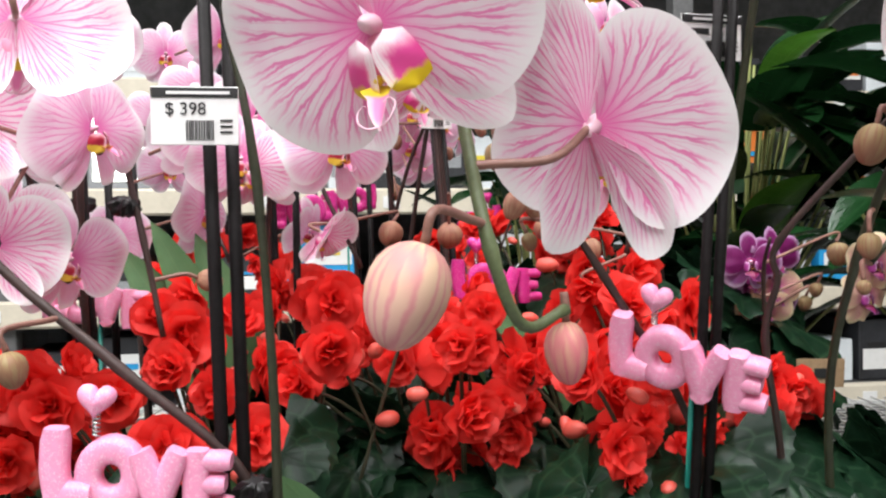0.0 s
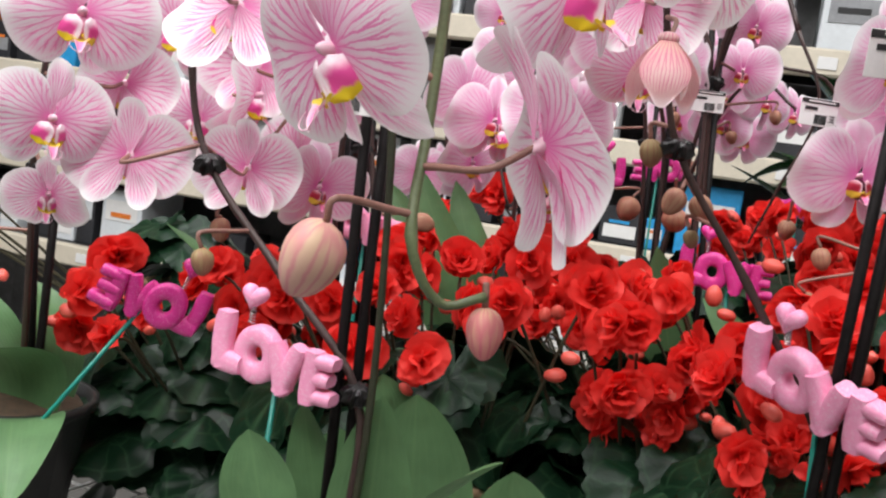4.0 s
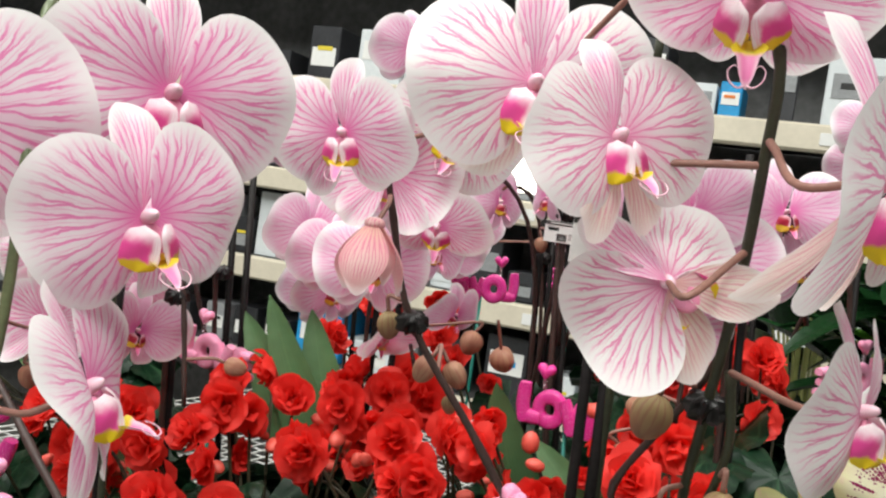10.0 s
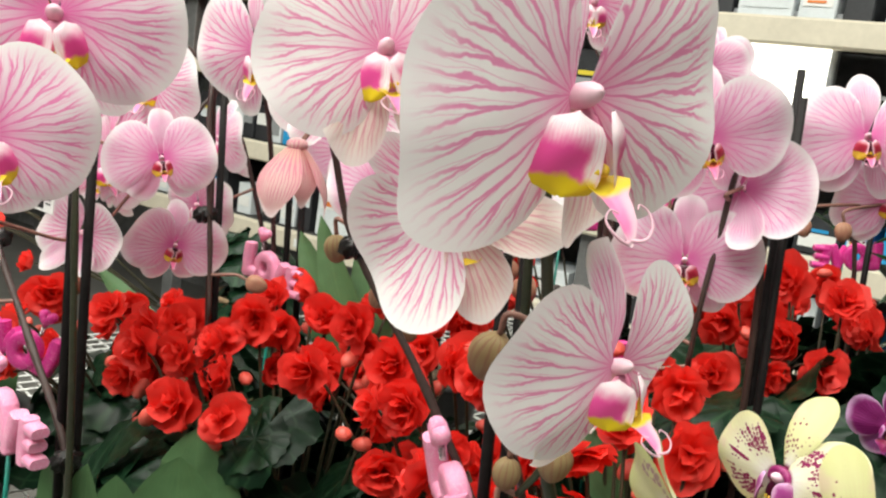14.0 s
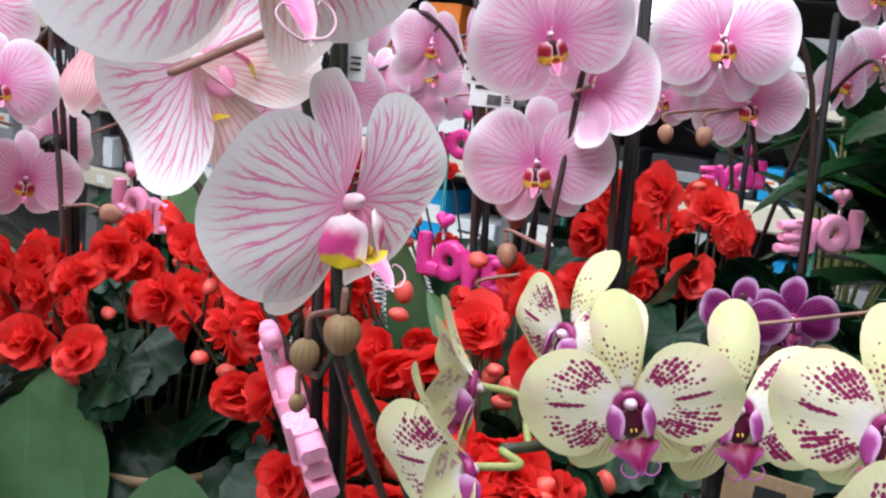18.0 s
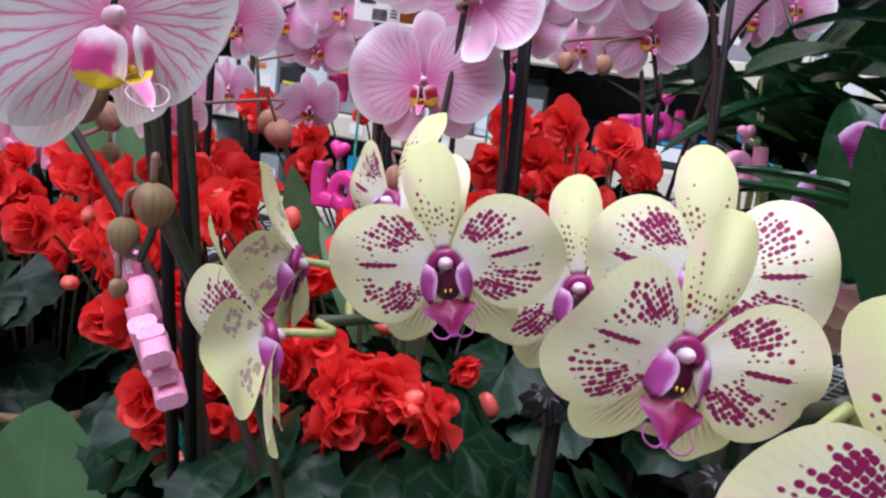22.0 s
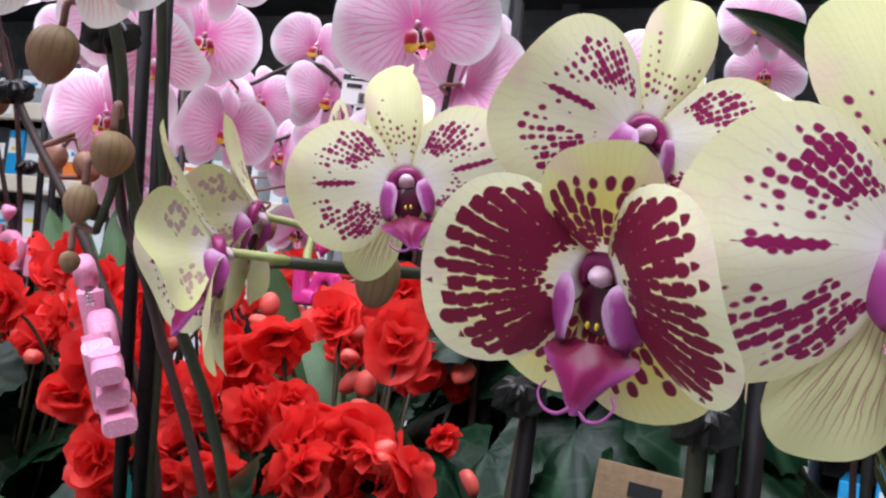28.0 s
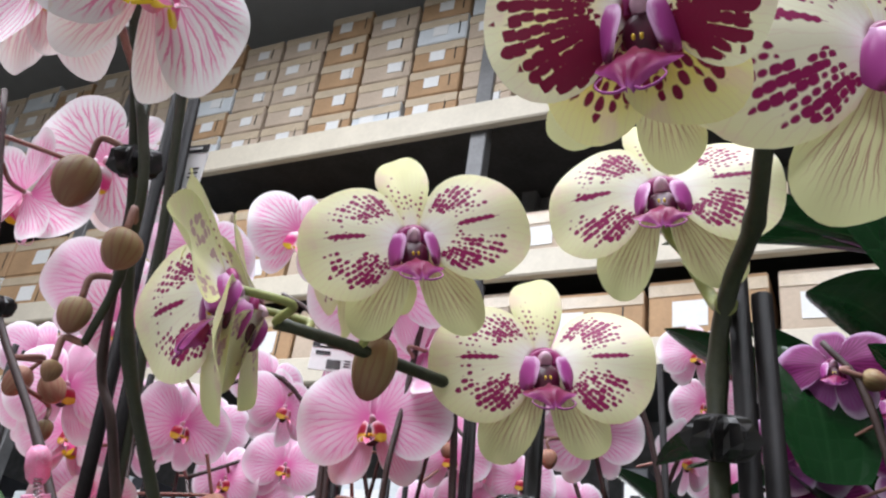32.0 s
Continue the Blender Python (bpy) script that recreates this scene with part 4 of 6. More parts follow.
def stroke_data(pts, w, d, closed=False):
    """A rounded flat bar along a line in the xz plane, w wide and d deep."""
    pts = smooth_line(pts, 4) if len(pts) > 2 else [Vector(p) for p in pts]
    hw, hd, c = 0.5 * w, 0.5 * d, 0.10
    sec = [(hw, -hd + c), (hw, hd - c), (hw - c * 0.4, hd - c * 0.3), (hw - c, hd), (0, hd + 0.01), (c - hw, hd), (c * 0.4 - hw, hd - c * 0.3), (-hw, hd - c), (-hw, c - hd), (c * 0.4 - hw, c * 0.3 - hd), (c - hw, -hd), (0, -hd - 0.01), (hw - c, -hd), (hw - c * 0.4, c * 0.3 - hd)]
    verts, faces = [], []
    n = len(pts)
    for i, p in enumerate(pts):
        t = (pts[min(i + 1, n - 1)] - pts[max(i - 1, 0)]).normalized()
        nn = Vector((-t.z, 0, t.x))
        for a, b in sec:
            verts.append(p + nn * a + Vector((0, b, 0)))
    for end, sgn in ((0, -1), (n - 1, 1)):
        t = (pts[min(end + 1, n - 1)] - pts[max(end - 1, 0)]).normalized()
        nn = Vector((-t.z, 0, t.x))
        for a, b in sec:
            verts.append(pts[end] + t * sgn * w * 0.40 + nn * a * 0.80 + Vector((0, b * 0.985, 0)))
    m = len(sec)
    for i in range(n - 1):
        for k in range(m):
            faces.append((i * m + k, i * m + (k + 1) % m, (i + 1) * m + (k + 1) % m, (i + 1) * m + k))
    for k in range(m):
        faces.append((n * m + (k + 1) % m, (k + 1) % m, k, n * m + k))
        faces.append(((n - 1) * m + k, (n - 1) * m + (k + 1) % m, (n + 1) * m + (k + 1) % m, (n + 1) * m + k))
    faces.append(tuple(n * m + k for k in range(m)))
    faces.append(tuple((n + 1) * m + k for k in range(m - 1, -1, -1)))
    return verts, faces, [(0, 0)] * len(verts)


# letters in units of the sign's height: plump strokes, each a hair deeper than the last
LETTERS = {
    "L": ([[(-1.42, 0, 0.45), (-1.44, 0, 0.0), (-1.38, 0, -0.38)], [(-1.38, 0, -0.40), (-1.00, 0, -0.42)]]),
    "O": ([[(-0.50 + 0.40 * math.cos(a), 0, -0.04 + 0.40 * math.sin(a)) for a in np.linspace(0, 6.28, 13)]]),
    "V": ([[(0.06, 0, 0.28), (0.32, 0, -0.42)], [(0.32, 0, -0.42), (0.60, 0, 0.28)]]),
    "E": ([[(0.96, 0, 0.33), (0.95, 0, -0.02), (0.96, 0, -0.40)], [(0.96, 0, 0.34), (1.44, 0, 0.33)], [(0.96, 0, -0.03), (1.34, 0, -0.03)], [(0.96, 0, -0.41), (1.46, 0, -0.40)]]),
}
SIGNS = {}


def heart_data(r, d):
    """A plump heart in the xz plane."""
    verts, faces = [], []
    n = 28
    for layer, (k, y) in enumerate(((0.0, -0.55), (0.6, -0.5), (0.92, -0.3), (1.0, 0.0), (0.92, 0.3), (0.6, 0.5), (0.0, 0.55))):
        for i in range(n):
            t = 2 * math.pi * i / n
            x = 16 * math.sin(t) ** 3
            z = 13 * math.cos(t) - 5 * math.cos(2 * t) - 2 * math.cos(3 * t) - math.cos(4 * t)
            verts.append((x / 17 * r * k, y * d, (z + 2.5) / 17 * r * k))
    for l in range(6):
        for i in range(n):
            a, b = l * n + i, l * n + (i + 1) % n
            faces.append((a, b, b + n, a + n))
    return verts, faces, [(0, 0)] * len(verts)


def love_sign(at, yaw, lean, mat, colour, width=0.081, stick=(0.01, 0.0), heart=(-0.74, 0.95), tip=0.0):
    """A foam LOVE pick on a teal stick: four letters, a heart on a spring."""
    h = width / 3.35
    ob = thing("love_pick", pose(*at, tip, lean, yaw), f"{colour} glitter foam pick spelling LOVE on a teal stick", "plant pick", "love picks")
    for k, (ch, strokes) in enumerate(LETTERS.items()):
        key = (ch, mat.name)
        if key not in SIGNS:
            sets = [(pose(0, 0.012 * i, 0), stroke_data(s, {"L": 0.46, "O": 0.44, "V": 0.42, "E": 0.46 if i == 0 else 0.30}[ch], 0.44 + 0.02 * i)) for i, s in enumerate(strokes)]
            v, f, u = join_data(*sets)
            SIGNS[key] = mesh("letter", v, f, mat, u)
            SIGNS[key].set_sharp_from_angle(angle=radians(48))
        put("letter", SIGNS[key], ob, pose(0, 0.003 * (k % 2), -0.10 * k * h + 0.1 * h) @ Matrix.Diagonal((h, h, h * 1.12, 1)))
    hk = ("heart", mat.name)
    if hk not in SIGNS:
        v, f, u = heart_data(0.36, 0.36)
        SIGNS[hk] = mesh("heart", v, f, mat, u)
    hx, hz = heart[0] * h, heart[1] * h
    put("heart", SIGNS[hk], ob, pose(hx, 0, hz + 0.3 * h, 0, 6, 0) @ Matrix.Diagonal((h, h, h, 1)))
    coil = [(hx + 0.0016 * math.cos(a), 0.0016 * math.sin(a), hz + 0.15 * h - 0.0115 * a / 40) for a in np.linspace(0, 40, 90)]
    v, f, u = tube_data(coil, 0.0005, None, 4)
    put("spring", mesh("spring", v, f, SPRING, u), ob)
    foot = (stick[0], stick[1], 0.985 - at[2])
    rod("stick", [(0.1 * h, 0.002, -0.5 * h), foot], 0.0016, TEAL, ob, None, 8, False)
    return ob


def price_tag(parent, at, yaw, w=0.034, text="", roll=0.0):
    """A white tag with a black head, a price, a bar code and small print, hung round a stake."""
    h = w * 0.68
    tag = put("price_tag", mesh("price_tag", *(lambda d: (d[0], d[1]))(box_data(w, 0.0008, h, 0.0003)), TAG_WHITE, None, False), parent, pose(*at, 0, roll, yaw) @ pose(0, 0, -h / 2), "white price tag with a black head")
    put("tag_head", mesh("tag_head", *(lambda d: (d[0], d[1]))(box_data(w * 0.99, 0.0006, h * 0.17, 0.0002)), INK, None, False), tag, pose(0, -0.0007, h * 0.81))
    sets = []
    rnd = random.Random(3)
    xx = -0.10
    while xx < 0.22:
        bw = rnd.choice((0.006, 0.01, 0.016))
        sets.append((pose(w * (xx + bw / 2), -0.0007, h * 0.08), box_data(w * bw, 0.0003, h * 0.34)))
        xx += bw + rnd.choice((0.007, 0.012))
    for k in range(3):
        sets.append((pose(w * 0.36, -0.0007, h * (0.40 - 0.10 * k)), box_data(w * 0.14, 0.0003, h * 0.035)))
    v, f, u = join_data(*sets)
    put("bar_code", mesh("bar_code", v, f, INK, None, False), tag)["kind"] = "stuff"
    if text:
        cu = bpy.data.curves.new("price", "FONT")
        cu.body, cu.size, cu.extrude = text, h * 0.30, 0.0001
        tmp = new("price", cu)
        me = bpy.data.meshes.new_from_object(tmp)
        bpy.data.objects.remove(tmp)
        me.materials.append(INK)
        put("price", me, tag, pose(-w * 0.34, -0.0008, h * 0.52, 90, 0, 0))
    else:
        v, f, u = box_data(w * 0.34, 0.0003, h * 0.13)
        put("price_bar", mesh("price_bar", v, f, INK, None, False), tag, pose(-w * 0.22, -0.0007, h * 0.56))
    v, f, u = box_data(w * 0.72, 0.0003, h * 0.05)
    put("head_bar", mesh("head_bar", v, f, TAG_WHITE, None, False), tag, pose(0.04 * w, -0.0012, h * 0.865))
    return tag
PANEL_X = -0.81


# ---- the setting: a store hall ----
def slab(name, size, at, mat, label, rz=0):
    v, f, u = box_data(*size)
    ob = put(name, mesh(name, v, f, mat, None, False), None, pose(*at, 0, 0, rz))
    return tagged(ob, label, name.split("_")[0], "", "structure")


slab("floor", (18, 14, 0.1), (-2, 0, -0.1), CONCRETE, "grey polished concrete store floor")
slab("ceiling", (18, 14, 0.1), (-2, 0, 5.6), CEIL, "pale painted roof deck over the store")
slab("wall_north", (18, 0.2, 5.6), (-2, 7.1, 0), WALL, "painted block wall behind the racks")
slab("wall_south", (18, 0.2, 5.6), (-2, -7.1, 0), WALL, "painted block wall of the store")
slab("wall_east", (0.2, 14, 5.6), (7.1, 0, 0), WALL, "painted block wall of the store")
slab("wall_west", (0.2, 14, 5.6), (-11.1, 0, 0), WALL, "painted block wall of the store")

# ---- the rack: x along its front, y into its depth ----
RACK = pose(0.35 - 3.0 * math.sin(radians(10)), 0.2 + 3.0 * math.cos(radians(10)), 0, 0, 0, 10)
rack = thing("storage_rack", RACK, "tall beige-shelved steel storage rack stacked with boxes", "storage rack")
RX0, RX1 = -8.5, 3.5
for z, h in ((0.72, 0.09), (1.10, 0.09), (1.47, 0.09), (1.84, 0.09), (2.55, 0.12), (2.97, 0.12), (3.80, 0.14)):
    box("beam", (RX1 - RX0, 0.05, h), BEIGE, rack, pose((RX0 + RX1) / 2, 0, z - h), 0.008)
    box("shelf_deck", (RX1 - RX0, 0.75, 0.02), DECK, rack, pose((RX0 + RX1) / 2, 0.405, z - 0.021), 0.002)
for k in range(6):
    box("upright", (0.08, 0.07, 5.2), STEEL, rack, pose(RX0 + 2.4 * k, 0.065, 0), 0.004)
    box("upright", (0.08, 0.07, 5.2), STEEL, rack, pose(RX0 + 2.4 * k, 0.74, 0), 0.004)
box("back_panel", (RX1 - RX0, 0.02, 5.2), RACK_BACK, rack, pose((RX0 + RX1) / 2, 0.82, 0), 0.002)

rnd = random.Random(17)


def product_box(x, z, w, d, h, mat, face, label, category="product box"):
    ob = thing("product_box", RACK @ pose(x, 0.06 + d / 2, z, 0, 0, rnd.uniform(-2, 2)), label, category, "goods on the rack")
    box("carton", (w, d, h), mat, ob, Matrix(), 0.004)
    box("label", (w * 0.8, 0.002, h * 0.34), face, ob, pose(0, -d / 2 - 0.0025, h * rnd.uniform(0.1, 0.5)), 0.0005)
    if rnd.random() < 0.6:
        box("label_bar", (w * 0.5, 0.002, h * 0.08), rnd.choice((INK, ORANGE, YEL_LABEL, BLUE_BOX)), ob, pose(rnd.uniform(-0.1, 0.1) * w, -d / 2 - 0.005, h * 0.55), 0.0005)
    return ob


for z in (0.72, 1.10, 1.47, 1.84):
    x = RX0 + 0.5
    while x < RX1 - 0.2:
        w, h = rnd.uniform(0.07, 0.22), rnd.uniform(0.10, 0.27)
        mat = rnd.choice((BLACK_BOX, BLACK_BOX, GREY_BOX, WHITE_BOX, WHITE_BOX, BLUE_BOX, ORANGE if rnd.random() < 0.3 else BLACK_BOX))
        face = rnd.choice((TAG_WHITE, TAG_WHITE, GREY_BOX, WHITE_BOX))
        if not (abs(x - PANEL_X) < 0.35 and 1.4 < z < 1.5):
            product_box(x + w / 2, z, w * 0.95, rnd.uniform(0.2, 0.4), h, mat, face, "small boxed product with a printed label")
        x += w + rnd.choice((0.01, 0.03, 0.08))
    # price strips on the shelf front
    for k in range(26):
        xx = RX0 + 0.4 + k * 0.45 + rnd.uniform(-0.1, 0.1)
        box("shelf_label", (0.06, 0.003, 0.04), TAG_WHITE, rack, pose(xx, -0.028, z - 0.068), 0.0005)


def carton(x, z, w, d, h, mat):
    ob = thing("carton", RACK @ pose(x, 0.05 + d / 2, z, 0, 0, rnd.uniform(-1.5, 1.5)), "closed brown cardboard carton with a white label on the rack", "carton", "cartons on the rack")
    box("box_body", (w, d, h), mat, ob, Matrix(), 0.006)
    box("tape", (w * 0.998, 0.002, 0.05), TAPE, ob, pose(0, -d / 2 - 0.003, h * 0.93 - 0.05), 0.0005)
    box("label", (w * 0.3, 0.002, h * 0.4), TAG_WHITE, ob, pose(rnd.uniform(-0.2, 0.2) * w, -d / 2 - 0.003, h * 0.25), 0.0005)
    box("fold", (0.006, 0.002, h * 0.5), INK, ob, pose(rnd.uniform(0.25, 0.4) * w, -d / 2 - 0.003, h * 0.2), 0.0005)
    return ob


for z, rows, x0, x1, wide, high in ((2.55, 1, RX0, 2.2, 0.47, 0.25), (2.97, 2, -6.0, -1.9, 0.40, 0.24), (2.97, 1, -1.9, 0.1, 0.36, 0.24), (3.80, 5, -6.0, 2.0, 0.28, 0.165)):
    x = x0 + 0.1
    while x < x1 - 0.3:
        w, h = wide * rnd.uniform(0.86, 1.12), high * rnd.uniform(0.92, 1.08)
        mat = rnd.choice((CARTON, CARTON_PALE, CARTON_PALE))
        for k in range(rows):
            carton(x + w / 2, z + k * (h + 0.004), w * 0.97, 0.5, h, WHITE_BOX if rnd.random() < 0.13 else mat)
        x += w + 0.012

panel = thing("lit_panel", RACK @ pose(PANEL_X, 0.1, 1.47), "bright white lit display panel standing on the shelf", "light panel")
box("frame", (0.46, 0.05, 0.40), GREY_BOX, panel, Matrix(), 0.006)
box("screen", (0.42, 0.004, 0.34), LIT, panel, pose(0, -0.028, 0.03), 0.001)

# ---- the wire bench ----
BENCH = 0.98
bench = thing("wire_bench", pose(0, 0, 0), "white coated wire mesh plant bench", "bench")
v, f, u = tube_data([(-0.9, 0, 0), (1.1, 0, 0)], 0.0015, None, 6)
long_wire = mesh("wire", v, f, WIRE, u)
v, f, u = tube_data([(0, 0.2, 0), (0, 1.75, 0)], 0.0015, None, 6)
cross_wire = mesh("wire", v, f, WIRE, u)
for k in range(62):
    put("wire", long_wire, bench, pose(0, 0.2 + 0.025 * k, BENCH - 0.0045))
for k in range(80):
    put("wire", cross_wire, bench, pose(-0.89 + 0.025 * k, 0, BENCH - 0.0015))
for y in (0.2, 1.75):
    rod("rail", [(-0.9, y, BENCH - 0.012), (1.1, y, BENCH - 0.012)], 0.006, WIRE, bench, None, 8, False)
for x in (-0.85, 0.1, 1.05):
    rod("rail", [(x, 0.2, BENCH - 0.018), (x, 1.75, BENCH - 0.018)], 0.006, WIRE, bench, None, 8, False)
    for y in (0.23, 1.72):
        rod("leg", [(x, y, BENCH - 0.02), (x, y, 0)], 0.012, WIRE, bench, None, 10, False)


# ---- orchid plants ----
def rel(p, at):
    return tuple(Vector(at) - p.location)


LINES = {}


def orchid_plant(base, label, r=0.06):
    ob = thing("orchid", pose(*base), label, "orchid", "orchids on the bench")
    pot_thing(ob, r, 0.105, POT)
    LINES[ob.name] = []
    return ob


def stake(p, a, b):
    return rod("stake", [rel(p, a), rel(p, b)], 0.0034, STAKE, p, 0.0031, 8, False)


def spike(p, mat, r, pts):
    pts = [rel(p, q) for q in pts]
    LINES[p.name] += smooth_line(pts)
    return rod("spike", pts, r * 1.1, mat, p, r * 0.75, 9, True, 10)


def join_to_spike(p, a, back, mat, r):
    """A stalk from a bloom or bud to the nearest spike."""
    a = Vector(a)
    line = LINES[p.name]
    if not line:
        return None
    q = min(line, key=lambda w: (w - a - back * 0.6).length)
    if (q - a).length > 0.12:
        q = a + back * 3.0
    return rod("pedicel", [a, a + back, q * 0.75 + (a + back) * 0.25, q], r, mat, p, r * 1.1, 7)


def bloom(p, kit, at, yaw, nod, roll, span, fold=0.0):
    ob = orchid_flower(p, kit, rel(p, at), yaw, nod, roll, span, fold, len(LINES[p.name]))
    back = (pose(0, 0, 0, nod, roll, yaw) @ Vector((0, 1, -0.25))) * span * 0.22
    join_to_spike(p, rel(p, at), back, STEM_PALE if kit in (YELLOWS, DARKS, YELLOW_BACKS, HALF_OPEN) else PEDICEL, 0.0008 if kit in (PLUM, PEACH) else 0.0014)
    return ob


def hang_bud(p, at, to, length, wide, mat):
    at, to = Vector(rel(p, at)), Vector(rel(p, to))
    join_to_spike(p, at, (at - to).normalized() * 0.009, PEDICEL, 0.0013)
    return bud(p, at, to, length, wide, mat)


def foliage_plant(base, label, n, spread, high, seed, wide):
    """A clump of stalked, pointed, glossy leaves."""
    ob = thing("foliage_plant", pose(*base), label, "foliage plant", "foliage plants")
    pot_thing(ob, 0.07, 0.12, POT)
    rnd = random.Random(seed)
    for k in range(n):
        a, f = rnd.uniform(0, 6.28), rnd.uniform(0.15, 1.0)
        r = spread * f
        z = 0.12 + high * rnd.uniform(0.35, 1.0) * (1 - 0.45 * f)
        heel = Vector((r * 0.55 * math.cos(a), r * 0.55 * math.sin(a), z))
        tip = heel + Vector((math.cos(a), math.sin(a), rnd.uniform(-0.7, 0.9))) * rnd.uniform(0.11, 0.18)
        rod("stalk", [(0.02 * math.cos(a), 0.02 * math.sin(a), 0.09), heel * 0.6 + Vector((0, 0, 0.04)), heel], 0.0026, STEM_PALE, ob, 0.0018, 6)
        strap_leaf(ob, heel, tip, wide * rnd.uniform(0.75, 1.2), 0.015, LEAF_BRIGHT if rnd.random() < 0.015 else LEAF_DARK, "leaf", k)
    return ob

p = orchid_plant((-0.060, 0.440, 0.980), "pink-striped moth orchid on black stakes with a price tag", 0.06)
stake(p, (-0.070, 0.440, 1.000), (-0.082, 0.436, 1.470))
stake(p, (-0.062, 0.446, 1.000), (-0.073, 0.443, 1.460))
spike(p, STEM, 0.0022, [(-0.055, 0.438, 1.050), (-0.049, 0.434, 1.180), (-0.056, 0.430, 1.320), (-0.072, 0.428, 1.420), (-0.060, 0.390, 1.490)])
spike(p, STEM_GREEN, 0.0023, [(-0.060, 0.390, 1.490), (-0.005, 0.335, 1.470), (0.028, 0.312, 1.400), (0.034, 0.305, 1.334), (0.042, 0.289, 1.289), (0.052, 0.298, 1.266), (0.066, 0.308, 1.270)])
spike(p, STEM_DARK, 0.0024, [(-0.055, 0.436, 1.100), (-0.060, 0.437, 1.178), (-0.120, 0.434, 1.235), (-0.182, 0.430, 1.293), (-0.205, 0.430, 1.350), (-0.200, 0.425, 1.420), (-0.160, 0.410, 1.450)])
bloom(p, PINK, (0.011, 0.272, 1.350), -26, 22, -13, 0.088, 8)
bloom(p, PINK, (0.075, 0.314, 1.327), 135, -18, -4, 0.092, 12)
bloom(p, PINK, (0.073, 0.334, 1.392), 80, 0, -10, 0.093, 0)
bloom(p, PINK, (0.004, 0.287, 1.421), 48, 4, 0, 0.115)
bloom(p, PINK, (0.029, 0.377, 1.445), 64, 2, -4, 0.113, 3)
bloom(p, PINK, (-0.148, 0.400, 1.385), 203, 20, 0, 0.090, 20)
bloom(p, PINK, (-0.225, 0.407, 1.292), 218, 0, 0, 0.075)
bloom(p, PINK, (-0.211, 0.500, 1.291), 203, 0, 0, 0.075)
hang_bud(p, (0.024, 0.262, 1.291), (-0.008, 0.258, 1.200), 0.029, 0.0215, BUD_PINK)
hang_bud(p, (0.066, 0.309, 1.266), (0.071, 0.313, 1.200), 0.02, 0.0135, BUD_ROSE)
hang_bud(p, (-0.154, 0.400, 1.247), (-0.150, 0.400, 1.228), 0.016, 0.013, BUD_GREEN)
clip(p, rel(p, (-0.060, 0.437, 1.178)))
clip(p, rel(p, (-0.182, 0.430, 1.293)))
clip(p, rel(p, (0.000, 0.330, 1.500)))
strap_leaf(p, rel(p, (-0.045, 0.445, 1.050)), rel(p, (-0.048, 0.445, 1.179)), 0.052, 0.0, LEAF_ORCHID, side=(0.95, 0.3, 0), fold=0.15)
strap_leaf(p, rel(p, (-0.087, 0.406, 1.094)), rel(p, (-0.107, 0.403, 1.152)), 0.045, 0.0, LEAF_ORCHID, side=(0.95, 0.3, 0), fold=0.15)
strap_leaf(p, rel(p, (-0.070, 0.450, 1.050)), rel(p, (-0.099, 0.441, 1.163)), 0.036, 0.0, LEAF_ORCHID, side=(0.95, 0.3, 0), fold=0.15)
strap_leaf(p, rel(p, (-0.020, 0.450, 1.050)), rel(p, (0.032, 0.448, 1.160)), 0.05, 0.02, LEAF_ORCHID)
price_tag(p, rel(p, (-0.079, 0.416, 1.346)), 8, 0.037, "$ 398")

p = orchid_plant((-0.400, 0.480, 0.980), "pink-striped moth orchid with a short row of blooms and broad leaves", 0.06)
stake(p, (-0.400, 0.500, 1.000), (-0.360, 0.450, 1.250))
stake(p, (-0.390, 0.490, 1.000), (-0.350, 0.460, 1.260))
spike(p, STEM_DARK, 0.0024, [(-0.390, 0.480, 1.050), (-0.360, 0.450, 1.200), (-0.340, 0.430, 1.300), (-0.330, 0.430, 1.380), (-0.300, 0.430, 1.420)])
bloom(p, PINK, (-0.247, 0.367, 1.308), 69, 8, 4, 0.072)
bloom(p, PINK, (-0.284, 0.411, 1.376), 59, 5, 2, 0.092)
bloom(p, PINK, (-0.283, 0.399, 1.260), 42, 20, 0, 0.055, 25)
bloom(p, PINK, (-0.283, 0.449, 1.336), 193, 0, 0, 0.080)
hang_bud(p, (-0.406, 0.403, 1.211), (-0.402, 0.402, 1.184), 0.022, 0.017, BUD_PINK)
clip(p, rel(p, (-0.345, 0.440, 1.270)))
strap_leaf(p, rel(p, (-0.380, 0.470, 1.060)), rel(p, (-0.358, 0.402, 1.136)), 0.075, 0.03, LEAF_ORCHID)
strap_leaf(p, rel(p, (-0.390, 0.470, 1.060)), rel(p, (-0.255, 0.367, 1.063)), 0.07, 0.03, LEAF_ORCHID)
strap_leaf(p, rel(p, (-0.400, 0.490, 1.070)), rel(p, (-0.506, 0.448, 1.162)), 0.05, 0.03, LEAF_ORCHID)
strap_leaf(p, rel(p, (-0.380, 0.500, 1.070)), rel(p, (-0.445, 0.517, 1.164)), 0.045, 0.03, LEAF_ORCHID)

